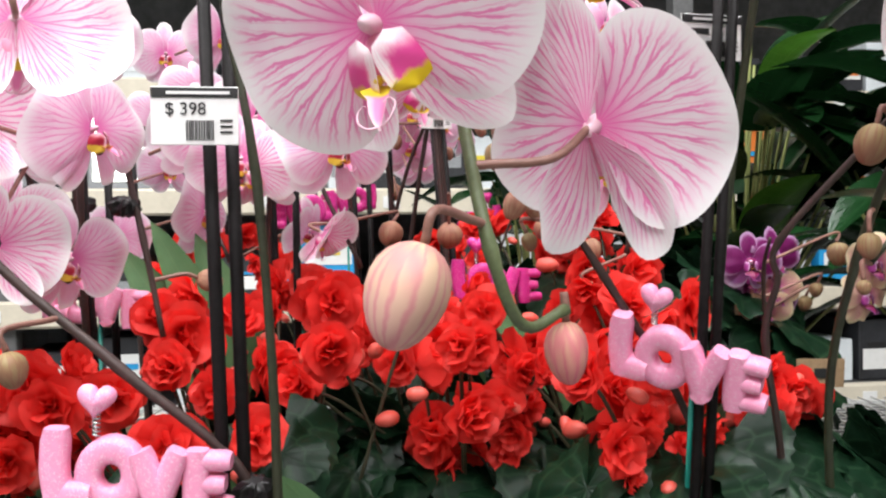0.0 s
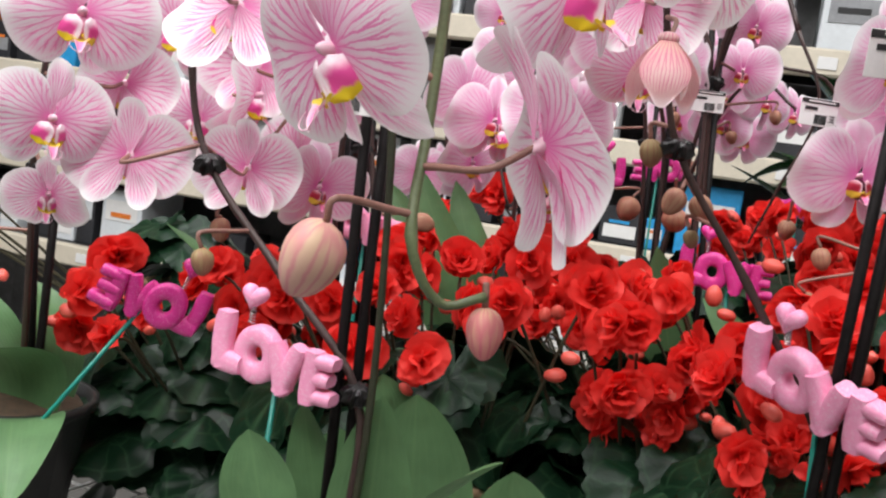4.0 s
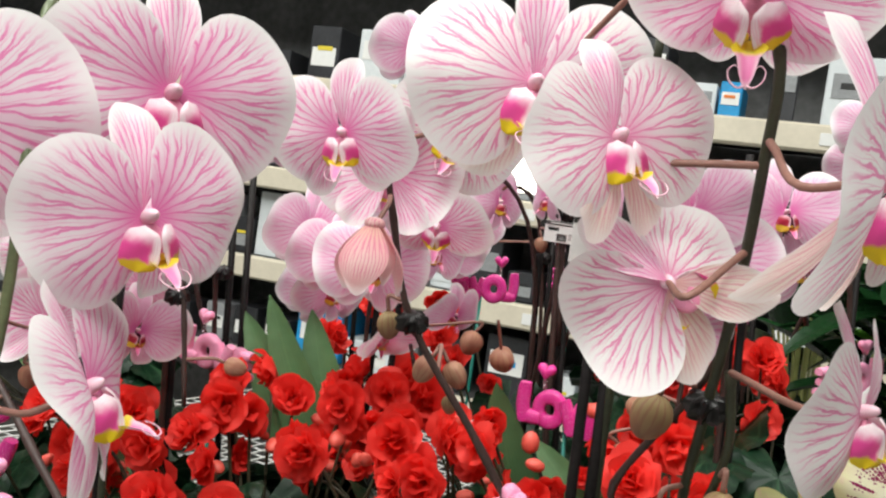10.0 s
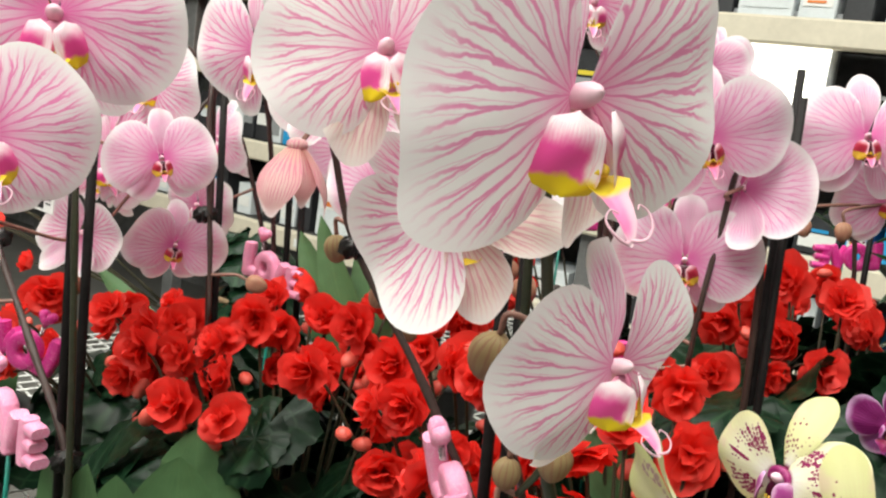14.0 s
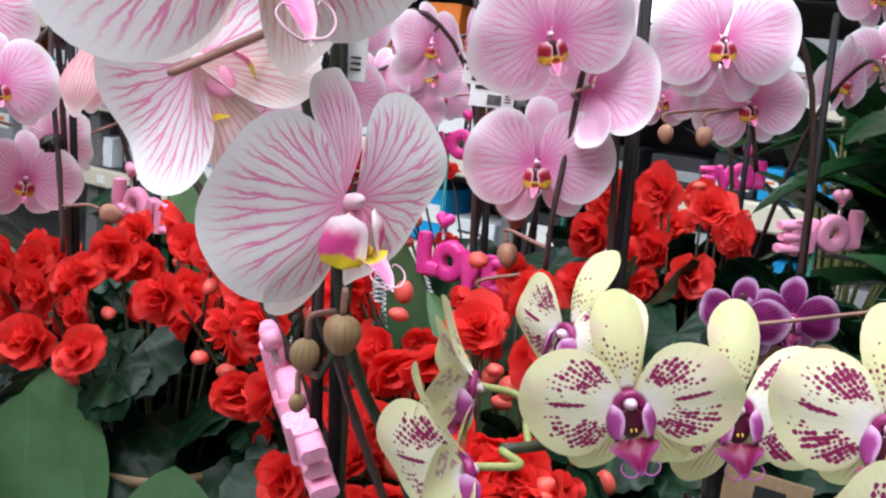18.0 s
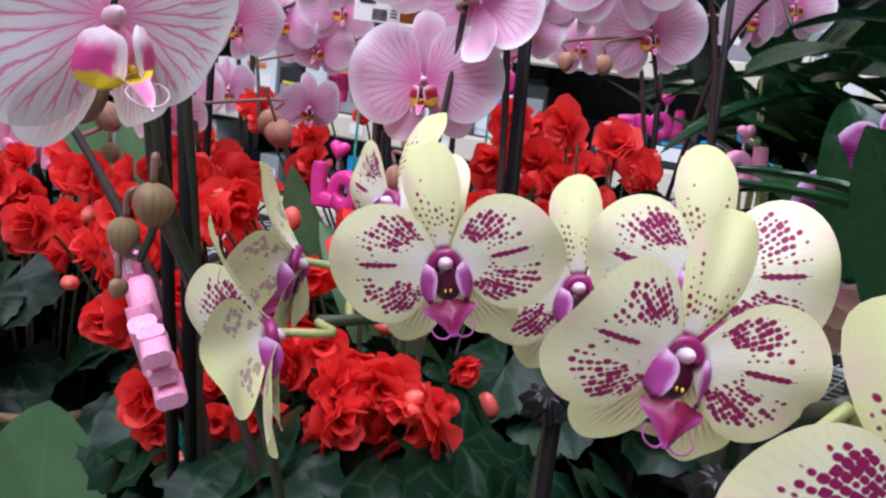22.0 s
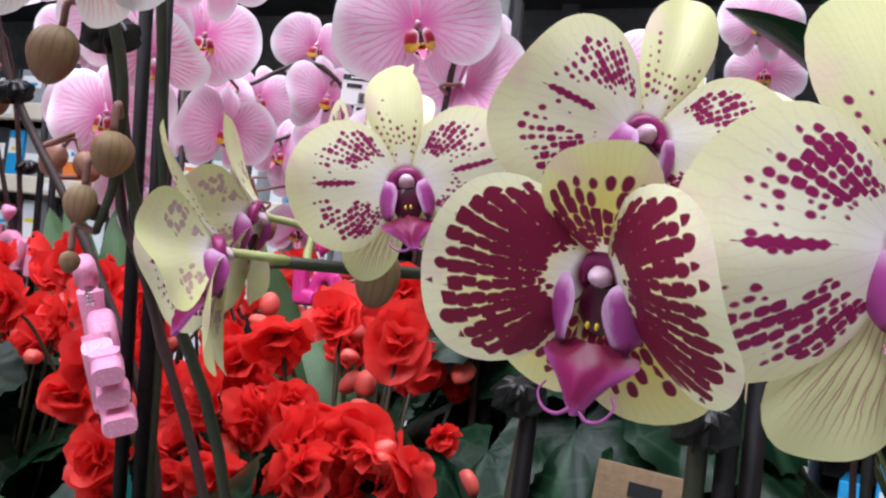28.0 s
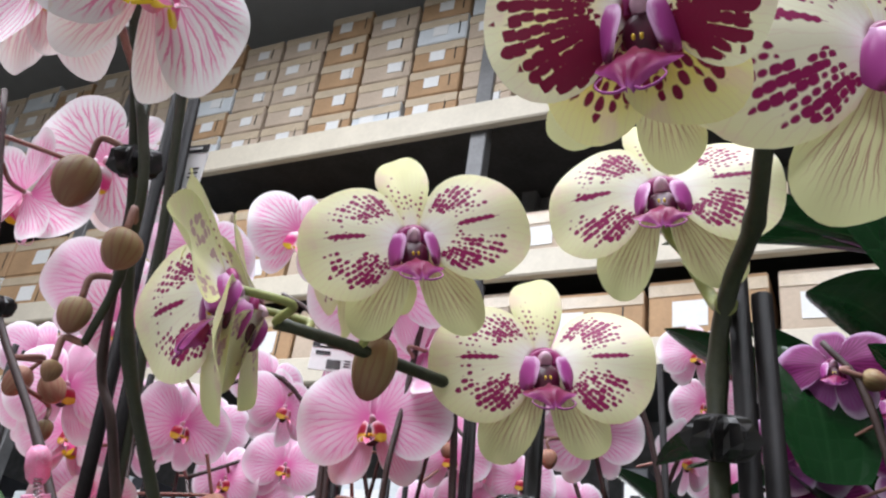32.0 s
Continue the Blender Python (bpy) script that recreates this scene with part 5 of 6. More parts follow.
p = orchid_plant((-0.200, 0.631, 0.980), "rose-pink moth orchid with drooping blooms behind the begonias", 0.06)
stake(p, (-0.201, 0.631, 1.000), (-0.216, 0.613, 1.445))
spike(p, STEM_DARK, 0.0024, [(-0.202, 0.626, 1.038), (-0.211, 0.612, 1.292), (-0.195, 0.592, 1.415), (-0.178, 0.582, 1.375), (-0.160, 0.582, 1.294), (-0.148, 0.581, 1.233)])
bloom(p, ROSE, (-0.175, 0.542, 1.357), 70, -4, -10, 0.082, 5)
bloom(p, ROSE, (-0.205, 0.577, 1.282), 68, 4, 5, 0.080, 6)
hang_bud(p, (-0.132, 0.601, 1.269), (-0.124, 0.608, 1.266), 0.018, 0.014, BUD_TAN)
clip(p, rel(p, (-0.171, 0.582, 1.314)))
strap_leaf(p, rel(p, (-0.075, 0.540, 1.023)), rel(p, (-0.117, 0.563, 1.157)), 0.086, 0.0, LEAF_ORCHID, side=(0.75, 0.66, 0), fold=0.12)
strap_leaf(p, rel(p, (-0.048, 0.510, 1.042)), rel(p, (-0.064, 0.518, 1.163)), 0.082, 0.0, LEAF_ORCHID, side=(0.75, 0.66, 0), fold=0.12)
strap_leaf(p, rel(p, (-0.079, 0.488, 1.034)), rel(p, (-0.109, 0.495, 1.135)), 0.055, 0.0, LEAF_ORCHID, side=(0.75, 0.66, 0), fold=0.12)
strap_leaf(p, rel(p, (-0.203, 0.632, 1.058)), rel(p, (-0.361, 0.581, 1.225)), 0.05, 0.02, LEAF_ORCHID)
strap_leaf(p, rel(p, (-0.203, 0.632, 1.058)), rel(p, (-0.125, 0.612, 1.163)), 0.05, 0.03, LEAF_ORCHID)

p = orchid_plant((0.185, 0.600, 0.980), "pink-striped moth orchid tied to black stakes with a price tag", 0.06)
stake(p, (0.172, 0.582, 1.000), (0.182, 0.530, 1.450))
stake(p, (0.181, 0.587, 1.000), (0.191, 0.535, 1.440))
spike(p, STEM_DARK, 0.0024, [(0.190, 0.580, 1.100), (0.175, 0.578, 1.180), (0.120, 0.560, 1.270), (0.072, 0.536, 1.342), (0.060, 0.520, 1.400), (0.052, 0.500, 1.470)])
spike(p, STEM, 0.0026, [(0.183, 0.580, 1.050), (0.188, 0.562, 1.250), (0.200, 0.520, 1.440), (0.210, 0.490, 1.500)])
bloom(p, PINK, (0.053, 0.472, 1.443), 22, 14, -5, 0.080, 10)
bloom(p, PINK, (0.037, 0.542, 1.427), 214, 0, 0, 0.085)
bloom(p, PALE, (0.069, 0.567, 1.457), 55, 25, 30, 0.090)
bloom(p, PINK, (0.011, 0.648, 1.398), 25, 35, 0, 0.080)
join_to_spike(p, rel(p, (0.068, 0.491, 1.396)), Vector((0, 0.01, 0.012)), PEDICEL, 0.0014)
opening_bud(p, rel(p, (0.068, 0.491, 1.397)), 0.038, 0.037, 20)
hang_bud(p, (0.071, 0.567, 1.319), (0.068, 0.564, 1.311), 0.018, 0.015, BUD_TAN)
hang_bud(p, (0.079, 0.573, 1.317), (0.083, 0.575, 1.311), 0.018, 0.015, BUD_TAN)
hang_bud(p, (0.056, 0.534, 1.346), (0.057, 0.535, 1.336), 0.017, 0.014, BUD_GREEN)
hang_bud(p, (0.077, 0.582, 1.295), (0.079, 0.582, 1.288), 0.012, 0.01, BUD_GREEN)
clip(p, rel(p, (0.072, 0.536, 1.342)))
strap_leaf(p, rel(p, (-0.004, 0.590, 0.990)), rel(p, (-0.022, 0.606, 1.100)), 0.090, 0.0, LEAF_ORCHID, side=(0.75, 0.66, 0), fold=0.06)
price_tag(p, rel(p, (0.180, 0.543, 1.405)), 15, 0.038)

p = orchid_plant((-0.110, 0.780, 0.980), "pink moth orchid on thin dark stakes behind the begonias", 0.06)
stake(p, (-0.110, 0.780, 1.000), (-0.120, 0.770, 1.420))
stake(p, (-0.100, 0.790, 1.000), (-0.100, 0.780, 1.400))
spike(p, STEM_DARK, 0.0022, [(-0.110, 0.775, 1.050), (-0.120, 0.765, 1.300), (-0.100, 0.750, 1.400), (-0.070, 0.740, 1.330), (-0.040, 0.730, 1.270)])
bloom(p, PINK, (-0.123, 0.727, 1.350), -37, 4, 0, 0.080)
bloom(p, PINK, (-0.069, 0.719, 1.298), 62, 40, 0, 0.060, 35)
hang_bud(p, (-0.018, 0.784, 1.307), (-0.021, 0.781, 1.294), 0.022, 0.02, BUD_TAN)
strap_leaf(p, rel(p, (-0.110, 0.780, 1.080)), rel(p, (-0.179, 0.757, 1.298)), 0.05, 0.02, LEAF_ORCHID, side=(0.85, 0.5, 0), fold=0.15)
strap_leaf(p, rel(p, (-0.110, 0.780, 1.080)), rel(p, (-0.228, 0.721, 1.288)), 0.05, 0.02, LEAF_ORCHID, side=(0.85, 0.5, 0), fold=0.15)
strap_leaf(p, rel(p, (-0.110, 0.780, 1.080)), rel(p, (-0.204, 0.724, 1.308)), 0.045, 0.02, LEAF_ORCHID, side=(0.85, 0.5, 0), fold=0.15)

p = orchid_plant((0.284, 0.586, 0.980), "pale striped moth orchid with large veined blooms and buds", 0.06)
spike(p, STEM, 0.0024, [(0.268, 0.586, 1.054), (0.251, 0.556, 1.196), (0.247, 0.510, 1.279), (0.257, 0.482, 1.339), (0.268, 0.455, 1.390), (0.276, 0.429, 1.442), (0.277, 0.419, 1.482), (0.253, 0.430, 1.512), (0.220, 0.450, 1.521)])
spike(p, STEM_DARK, 0.0022, [(0.237, 0.586, 1.077), (0.229, 0.573, 1.161), (0.212, 0.550, 1.232), (0.213, 0.533, 1.266), (0.210, 0.522, 1.289), (0.248, 0.488, 1.344), (0.263, 0.472, 1.370)])
spike(p, STEM, 0.002, [(0.268, 0.468, 1.362), (0.269, 0.480, 1.329), (0.260, 0.488, 1.298), (0.246, 0.492, 1.277)])
bloom(p, PALE, (0.167, 0.459, 1.472), 32, 4, 0, 0.110)
bloom(p, PALE, (0.229, 0.405, 1.445), 60, -12, -10, 0.080, 18)
bloom(p, PALE, (0.250, 0.424, 1.396), 205, -4, 55, 0.082, (14, 48))
bloom(p, PALE, (0.318, 0.392, 1.438), 80, 4, -10, 0.106, 0)
bloom(p, PALE, (0.319, 0.430, 1.364), 84, 0, -8, 0.078, 0)
bloom(p, PINK, (0.271, 0.401, 1.498), 11, 40, 0, 0.090)
hang_bud(p, (0.270, 0.479, 1.311), (0.270, 0.479, 1.252), 0.0155, 0.0138, BUD_GREEN)
hang_bud(p, (0.243, 0.487, 1.293), (0.242, 0.485, 1.261), 0.014, 0.011, BUD_GREEN)
hang_bud(p, (0.240, 0.472, 1.346), (0.229, 0.471, 1.307), 0.021, 0.0175, BUD_GREEN)
hang_bud(p, (0.240, 0.487, 1.269), (0.241, 0.486, 1.251), 0.008, 0.007, BUD_GREEN)
clip(p, rel(p, (0.258, 0.480, 1.344)))

p = orchid_plant((0.208, 0.812, 0.980), "rose-pink moth orchid with a price tag behind the begonias", 0.06)
stake(p, (0.208, 0.812, 1.000), (0.183, 0.813, 1.485))
stake(p, (0.217, 0.812, 1.000), (0.193, 0.802, 1.466))
spike(p, STEM_DARK, 0.0024, [(0.206, 0.809, 1.037), (0.192, 0.797, 1.337), (0.183, 0.772, 1.457), (0.179, 0.761, 1.428), (0.175, 0.759, 1.368), (0.175, 0.752, 1.318), (0.173, 0.755, 1.278)])
bloom(p, ROSE, (0.158, 0.751, 1.349), 30, 1, -7, 0.097, 4)
bloom(p, ROSE, (0.168, 0.731, 1.431), 46, 8, -16, 0.102, 8)
bloom(p, ROSE, (0.179, 0.770, 1.402), 181, 0, 0, 0.095)
hang_bud(p, (0.142, 0.751, 1.291), (0.145, 0.750, 1.280), 0.018, 0.014, BUD_TAN)
hang_bud(p, (0.138, 0.738, 1.256), (0.142, 0.741, 1.249), 0.012, 0.009, BUD_TAN)
clip(p, rel(p, (0.190, 0.800, 1.406)))
strap_leaf(p, rel(p, (0.205, 0.816, 1.067)), rel(p, (0.057, 0.772, 1.233)), 0.05, 0.02, LEAF_ORCHID, side=(0.85, 0.5, 0), fold=0.15)
strap_leaf(p, rel(p, (0.205, 0.816, 1.067)), rel(p, (0.141, 0.741, 1.168)), 0.055, 0.03, LEAF_ORCHID, side=(0.85, 0.5, 0), fold=0.15)
price_tag(p, rel(p, (0.124, 0.737, 1.391)), 35, 0.03)

p = orchid_plant((0.273, 1.009, 0.980), "rose-pink moth orchid far back on the bench", 0.06)
stake(p, (0.272, 1.010, 1.000), (0.248, 1.001, 1.480))
spike(p, STEM_DARK, 0.0024, [(0.271, 1.007, 1.031), (0.250, 0.997, 1.380), (0.217, 0.961, 1.480), (0.208, 0.950, 1.431), (0.221, 0.966, 1.351)])
bloom(p, ROSE, (0.197, 0.916, 1.449), 33, -6, -7, 0.107, 6)
bloom(p, ROSE, (0.210, 0.951, 1.404), 44, 2, -12, 0.083, 6)
bloom(p, ROSE, (0.230, 1.109, 1.436), 79, 10, 0, 0.080)
hang_bud(p, (0.170, 0.901, 1.380), (0.172, 0.899, 1.372), 0.015, 0.012, BUD_TAN)
hang_bud(p, (0.193, 0.919, 1.382), (0.194, 0.918, 1.373), 0.016, 0.013, BUD_TAN)

p = orchid_plant((0.034, 0.876, 0.980), "rose-pink moth orchid with a forked spike and price tag", 0.06)
stake(p, (0.044, 0.871, 1.000), (0.009, 0.857, 1.472))
stake(p, (0.052, 0.876, 1.000), (0.018, 0.862, 1.462))
spike(p, STEM_DARK, 0.0026, [(0.042, 0.866, 1.045), (0.018, 0.855, 1.380), (0.010, 0.851, 1.452), (-0.024, 0.847, 1.501), (-0.056, 0.837, 1.521)])
spike(p, STEM_DARK, 0.0026, [(0.027, 0.862, 1.299), (0.019, 0.855, 1.421), (0.037, 0.837, 1.493), (0.067, 0.827, 1.504), (0.089, 0.816, 1.465)])
spike(p, STEM_DARK, 0.0014, [(0.089, 0.816, 1.465), (0.116, 0.816, 1.404), (0.093, 0.836, 1.332), (0.075, 0.846, 1.281)])
bloom(p, PINK, (0.048, 0.750, 1.516), 53, 10, 0, 0.085)
bloom(p, ROSE, (0.035, 0.899, 1.440), 15, 10, 0, 0.070)
bloom(p, ROSE, (0.030, 0.966, 1.498), 20, 10, 0, 0.070)
bloom(p, ROSE, (-0.007, 0.868, 1.433), -42, 10, 0, 0.070)
bloom(p, ROSE, (0.030, 0.954, 1.492), 34, 10, 0, 0.075)
hang_bud(p, (-0.024, 0.903, 1.395), (-0.022, 0.903, 1.384), 0.016, 0.013, BUD_TAN)
hang_bud(p, (0.026, 0.936, 1.385), (0.029, 0.937, 1.376), 0.014, 0.011, BUD_TAN)
hang_bud(p, (0.061, 0.965, 1.412), (0.063, 0.965, 1.404), 0.015, 0.012, BUD_TAN)
clip(p, rel(p, (0.019, 0.855, 1.421)))
strap_leaf(p, rel(p, (0.031, 0.876, 1.075)), rel(p, (0.009, 0.784, 1.270)), 0.055, 0.03, LEAF_ORCHID, side=(0.85, 0.5, 0), fold=0.15)
strap_leaf(p, rel(p, (0.031, 0.876, 1.075)), rel(p, (0.007, 0.792, 1.253)), 0.06, 0.02, LEAF_ORCHID, side=(0.85, 0.5, 0), fold=0.15)
price_tag(p, rel(p, (0.018, 0.851, 1.403)), 15, 0.029)

p = orchid_plant((-0.241, 0.733, 0.980), "pink-striped moth orchid with many crowded blooms", 0.06)
stake(p, (-0.241, 0.733, 1.000), (-0.257, 0.714, 1.443))
stake(p, (-0.231, 0.743, 1.000), (-0.236, 0.714, 1.434))
spike(p, STEM_DARK, 0.0024, [(-0.243, 0.728, 1.036), (-0.252, 0.704, 1.290), (-0.236, 0.663, 1.424), (-0.215, 0.612, 1.414), (-0.213, 0.561, 1.353)])
spike(p, STEM_DARK, 0.0022, [(-0.248, 0.724, 1.189), (-0.296, 0.673, 1.391), (-0.349, 0.613, 1.461), (-0.378, 0.572, 1.429)])
bloom(p, PINK, (-0.240, 0.532, 1.365), 212, 0, 0, 0.085)
bloom(p, PINK, (-0.266, 0.631, 1.305), 13, 10, 0, 0.075)
bloom(p, PINK, (-0.292, 0.554, 1.427), 68, 0, 0, 0.085)
bloom(p, PINK, (-0.233, 0.524, 1.343), 109, 5, 0, 0.080)
bloom(p, PINK, (-0.287, 0.564, 1.407), 55, 5, 0, 0.090)
bloom(p, PINK, (-0.328, 0.572, 1.321), 17, 0, 0, 0.085)
bloom(p, PINK, (-0.289, 0.501, 1.383), 54, 0, 0, 0.085)
bloom(p, PINK, (-0.275, 0.654, 1.366), -5, 0, 0, 0.080)
bloom(p, PINK, (-0.491, 0.445, 1.386), 83, 0, 0, 0.085)
bloom(p, PINK, (-0.224, 0.552, 1.412), 35, 0, 0, 0.090)
hang_bud(p, (-0.238, 0.510, 1.252), (-0.237, 0.510, 1.244), 0.018, 0.014, BUD_TAN)
clip(p, rel(p, (-0.248, 0.704, 1.321)))

p = orchid_plant((-0.302, 1.018, 0.980), "rose-pink moth orchids in a mass far back on the bench", 0.06)
stake(p, (-0.302, 1.018, 1.000), (-0.318, 0.999, 1.440))
spike(p, STEM_DARK, 0.0024, [(-0.304, 1.013, 1.033), (-0.313, 0.989, 1.287), (-0.297, 0.959, 1.410), (-0.233, 0.938, 1.351), (-0.190, 0.917, 1.271)])
bloom(p, ROSE, (-0.298, 1.063, 1.510), 17, 5, 0, 0.080)
bloom(p, ROSE, (-0.306, 1.063, 1.435), 37, 5, 0, 0.080)
bloom(p, ROSE, (-0.294, 1.061, 1.377), 17, 10, 0, 0.075)
bloom(p, ROSE, (-0.158, 0.959, 1.359), 21, 10, 0, 0.075)
bloom(p, ROSE, (-0.110, 0.907, 1.302), 68, 20, 0, 0.070)
bloom(p, ROSE, (-0.266, 0.757, 1.458), 11, 0, 0, 0.085)
bloom(p, ROSE, (-0.285, 0.754, 1.455), 57, 0, 0, 0.080)

p = orchid_plant((-0.017, 0.937, 0.980), "rose-pink moth orchid with blooms on several spikes", 0.06)
stake(p, (-0.018, 0.937, 1.000), (-0.035, 0.918, 1.501))
spike(p, STEM_DARK, 0.0024, [(-0.019, 0.932, 1.043), (-0.030, 0.918, 1.348), (-0.063, 0.867, 1.449), (-0.113, 0.816, 1.417)])
spike(p, STEM_DARK, 0.0022, [(-0.024, 0.927, 1.195), (0.009, 0.887, 1.400), (0.046, 0.837, 1.524), (0.085, 0.796, 1.566)])
bloom(p, ROSE, (-0.067, 0.775, 1.373), 73, 0, 0, 0.085)
bloom(p, ROSE, (-0.049, 0.659, 1.359), 41, 0, 0, 0.090)
bloom(p, ROSE, (-0.061, 0.874, 1.424), 88, 0, 0, 0.080)
bloom(p, ROSE, (-0.027, 1.089, 1.476), 36, 0, 0, 0.090)
bloom(p, ROSE, (-0.008, 1.127, 1.443), 64, 10, 0, 0.080)
bloom(p, ROSE, (0.225, 1.154, 1.560), 30, 0, 0, 0.080)
bloom(p, ROSE, (0.024, 0.866, 1.554), 53, 0, 0, 0.100)
bloom(p, ROSE, (0.014, 0.685, 1.473), 75, 0, 0, 0.090)
bloom(p, ROSE, (-0.020, 0.647, 1.424), 80, 0, 0, 0.090)
bloom(p, ROSE, (-0.059, 0.736, 1.439), 57, 0, 0, 0.090)
hang_bud(p, (0.029, 0.744, 1.304), (0.029, 0.751, 1.291), 0.022, 0.02, BUD_TAN)
hang_bud(p, (0.110, 0.800, 1.307), (0.109, 0.805, 1.296), 0.018, 0.015, BUD_TAN)

p = orchid_plant((-0.064, 1.077, 0.980), "rose-pink moth orchid in full bloom at the back", 0.06)
stake(p, (-0.065, 1.078, 1.000), (-0.089, 1.068, 1.467))
stake(p, (-0.055, 1.087, 1.000), (-0.069, 1.077, 1.448))
spike(p, STEM_DARK, 0.0024, [(-0.066, 1.075, 1.019), (-0.085, 1.062, 1.318), (-0.100, 1.018, 1.439), (-0.150, 0.968, 1.420), (-0.200, 0.898, 1.372)])
spike(p, STEM_DARK, 0.0022, [(-0.071, 1.076, 1.168), (-0.018, 1.033, 1.371), (0.029, 0.995, 1.444), (0.079, 0.972, 1.416)])
bloom(p, ROSE, (-0.134, 0.724, 1.356), 50, 0, 0, 0.085)
bloom(p, ROSE, (-0.177, 0.779, 1.317), 78, 0, 0, 0.085)
bloom(p, ROSE, (-0.139, 0.804, 1.399), 35, 0, 0, 0.090)
bloom(p, ROSE, (-0.210, 0.990, 1.369), 79, 0, 0, 0.080)
bloom(p, ROSE, (-0.185, 0.935, 1.382), 20, 5, 0, 0.080)
bloom(p, ROSE, (-0.133, 0.960, 1.401), 57, 0, 0, 0.080)
bloom(p, ROSE, (-0.201, 1.057, 1.374), 46, 5, 0, 0.080)
bloom(p, ROSE, (-0.016, 1.081, 1.442), 51, 0, 0, 0.085)
bloom(p, ROSE, (-0.074, 1.125, 1.405), 18, 0, 0, 0.080)
bloom(p, ROSE, (-0.020, 1.134, 1.407), 35, 0, 0, 0.080)
bloom(p, ROSE, (0.019, 1.169, 1.442), 61, 0, 0, 0.085)
hang_bud(p, (-0.034, 1.049, 1.355), (-0.033, 1.053, 1.344), 0.02, 0.016, BUD_TAN)
clip(p, rel(p, (-0.087, 1.054, 1.368)))

p = orchid_plant((0.157, 1.151, 0.980), "rose-pink moth orchid with several arching spikes", 0.06)
stake(p, (0.156, 1.152, 1.000), (0.132, 1.143, 1.471))
spike(p, STEM_DARK, 0.0024, [(0.155, 1.149, 1.022), (0.136, 1.127, 1.322), (0.101, 1.093, 1.452), (0.040, 1.065, 1.471)])
spike(p, STEM_DARK, 0.0022, [(0.150, 1.150, 1.172), (0.203, 1.107, 1.374), (0.260, 1.059, 1.448), (0.299, 1.007, 1.421)])
bloom(p, ROSE, (-0.010, 1.234, 1.400), 21, 0, 0, 0.085)
bloom(p, ROSE, (0.044, 1.251, 1.439), 48, 0, 0, 0.080)
bloom(p, ROSE, (-0.299, 0.901, 1.298), 56, 0, 0, 0.080)
bloom(p, ROSE, (-0.303, 0.961, 1.299), 83, 0, 0, 0.080)
bloom(p, ROSE, (0.220, 1.198, 1.523), -1, 0, 0, 0.085)
bloom(p, ROSE, (0.209, 1.282, 1.466), 29, 0, 0, 0.085)
bloom(p, ROSE, (-0.144, 0.814, 1.558), 55, 0, 0, 0.085)
bloom(p, ROSE, (-0.215, 0.989, 1.512), 70, 0, 0, 0.090)
bloom(p, ROSE, (-0.218, 0.924, 1.438), 53, 0, 0, 0.085)
bloom(p, ROSE, (-0.160, 0.715, 1.376), 62, 0, 0, 0.085)
bloom(p, ROSE, (-0.190, 0.819, 1.390), 37, 0, 0, 0.090)

p = orchid_plant((0.382, 0.598, 0.980), "yellow moth orchid with burgundy dots and purple lips", 0.06)
stake(p, (0.379, 0.589, 1.000), (0.372, 0.593, 1.300))
spike(p, STEM, 0.0026, [(0.374, 0.591, 1.031), (0.372, 0.589, 1.181), (0.367, 0.603, 1.250), (0.362, 0.606, 1.278), (0.354, 0.571, 1.279), (0.343, 0.528, 1.277), (0.332, 0.501, 1.276)])
bloom(p, YELLOWS, (0.370, 0.514, 1.304), 40, 2, -12, 0.067, 7)
bloom(p, HALF_OPEN, (0.335, 0.480, 1.277), -33, 14, -5, 0.076, (33, 48))
bloom(p, YELLOW_BACKS, (0.309, 0.513, 1.290), -56, 6, 8, 0.074, (36, 28))
bloom(p, YELLOWS, (0.380, 0.582, 1.290), 36, -2, -8, 0.075, 0)
bloom(p, YELLOWS, (0.336, 0.527, 1.315), -17, 0, 0, 0.062)
hang_bud(p, (0.347, 0.535, 1.284), (0.342, 0.538, 1.274), 0.022, 0.014, BUD_GREEN)
clip(p, rel(p, (0.371, 0.588, 1.240)))
strap_leaf(p, rel(p, (0.380, 0.602, 1.061)), rel(p, (0.337, 0.535, 1.122)), 0.055, 0.03, LEAF_ORCHID)
strap_leaf(p, rel(p, (0.380, 0.602, 1.061)), rel(p, (0.309, 0.616, 1.118)), 0.055, 0.03, LEAF_ORCHID)

p = orchid_plant((0.463, 0.567, 0.980), "yellow dotted moth orchid with one burgundy-blotched bloom", 0.06)
stake(p, (0.462, 0.562, 1.000), (0.454, 0.562, 1.304))
stake(p, (0.468, 0.567, 1.000), (0.460, 0.565, 1.294))
spike(p, STEM, 0.0028, [(0.455, 0.559, 1.035), (0.450, 0.558, 1.204), (0.448, 0.561, 1.269), (0.456, 0.549, 1.289), (0.471, 0.524, 1.293), (0.482, 0.499, 1.299), (0.494, 0.484, 1.308)])
spike(p, STEM_PALE, 0.0024, [(0.454, 0.552, 1.286), (0.444, 0.572, 1.298), (0.437, 0.568, 1.313)])
bloom(p, YELLOWS, (0.462, 0.476, 1.311), 44, 2, 11, 0.058, 9)
bloom(p, YELLOWS, (0.511, 0.477, 1.294), 40, 3, -13, 0.079, 12)
bloom(p, DARKS, (0.479, 0.437, 1.283), 9, 23, 2, 0.053, (40, 22))
bloom(p, YELLOWS, (0.442, 0.535, 1.316), 18, -2, -4, 0.066, -2)
clip(p, rel(p, (0.451, 0.555, 1.249)))
strap_leaf(p, rel(p, (0.459, 0.570, 1.064)), rel(p, (0.396, 0.493, 1.105)), 0.06, 0.03, LEAF_ORCHID)
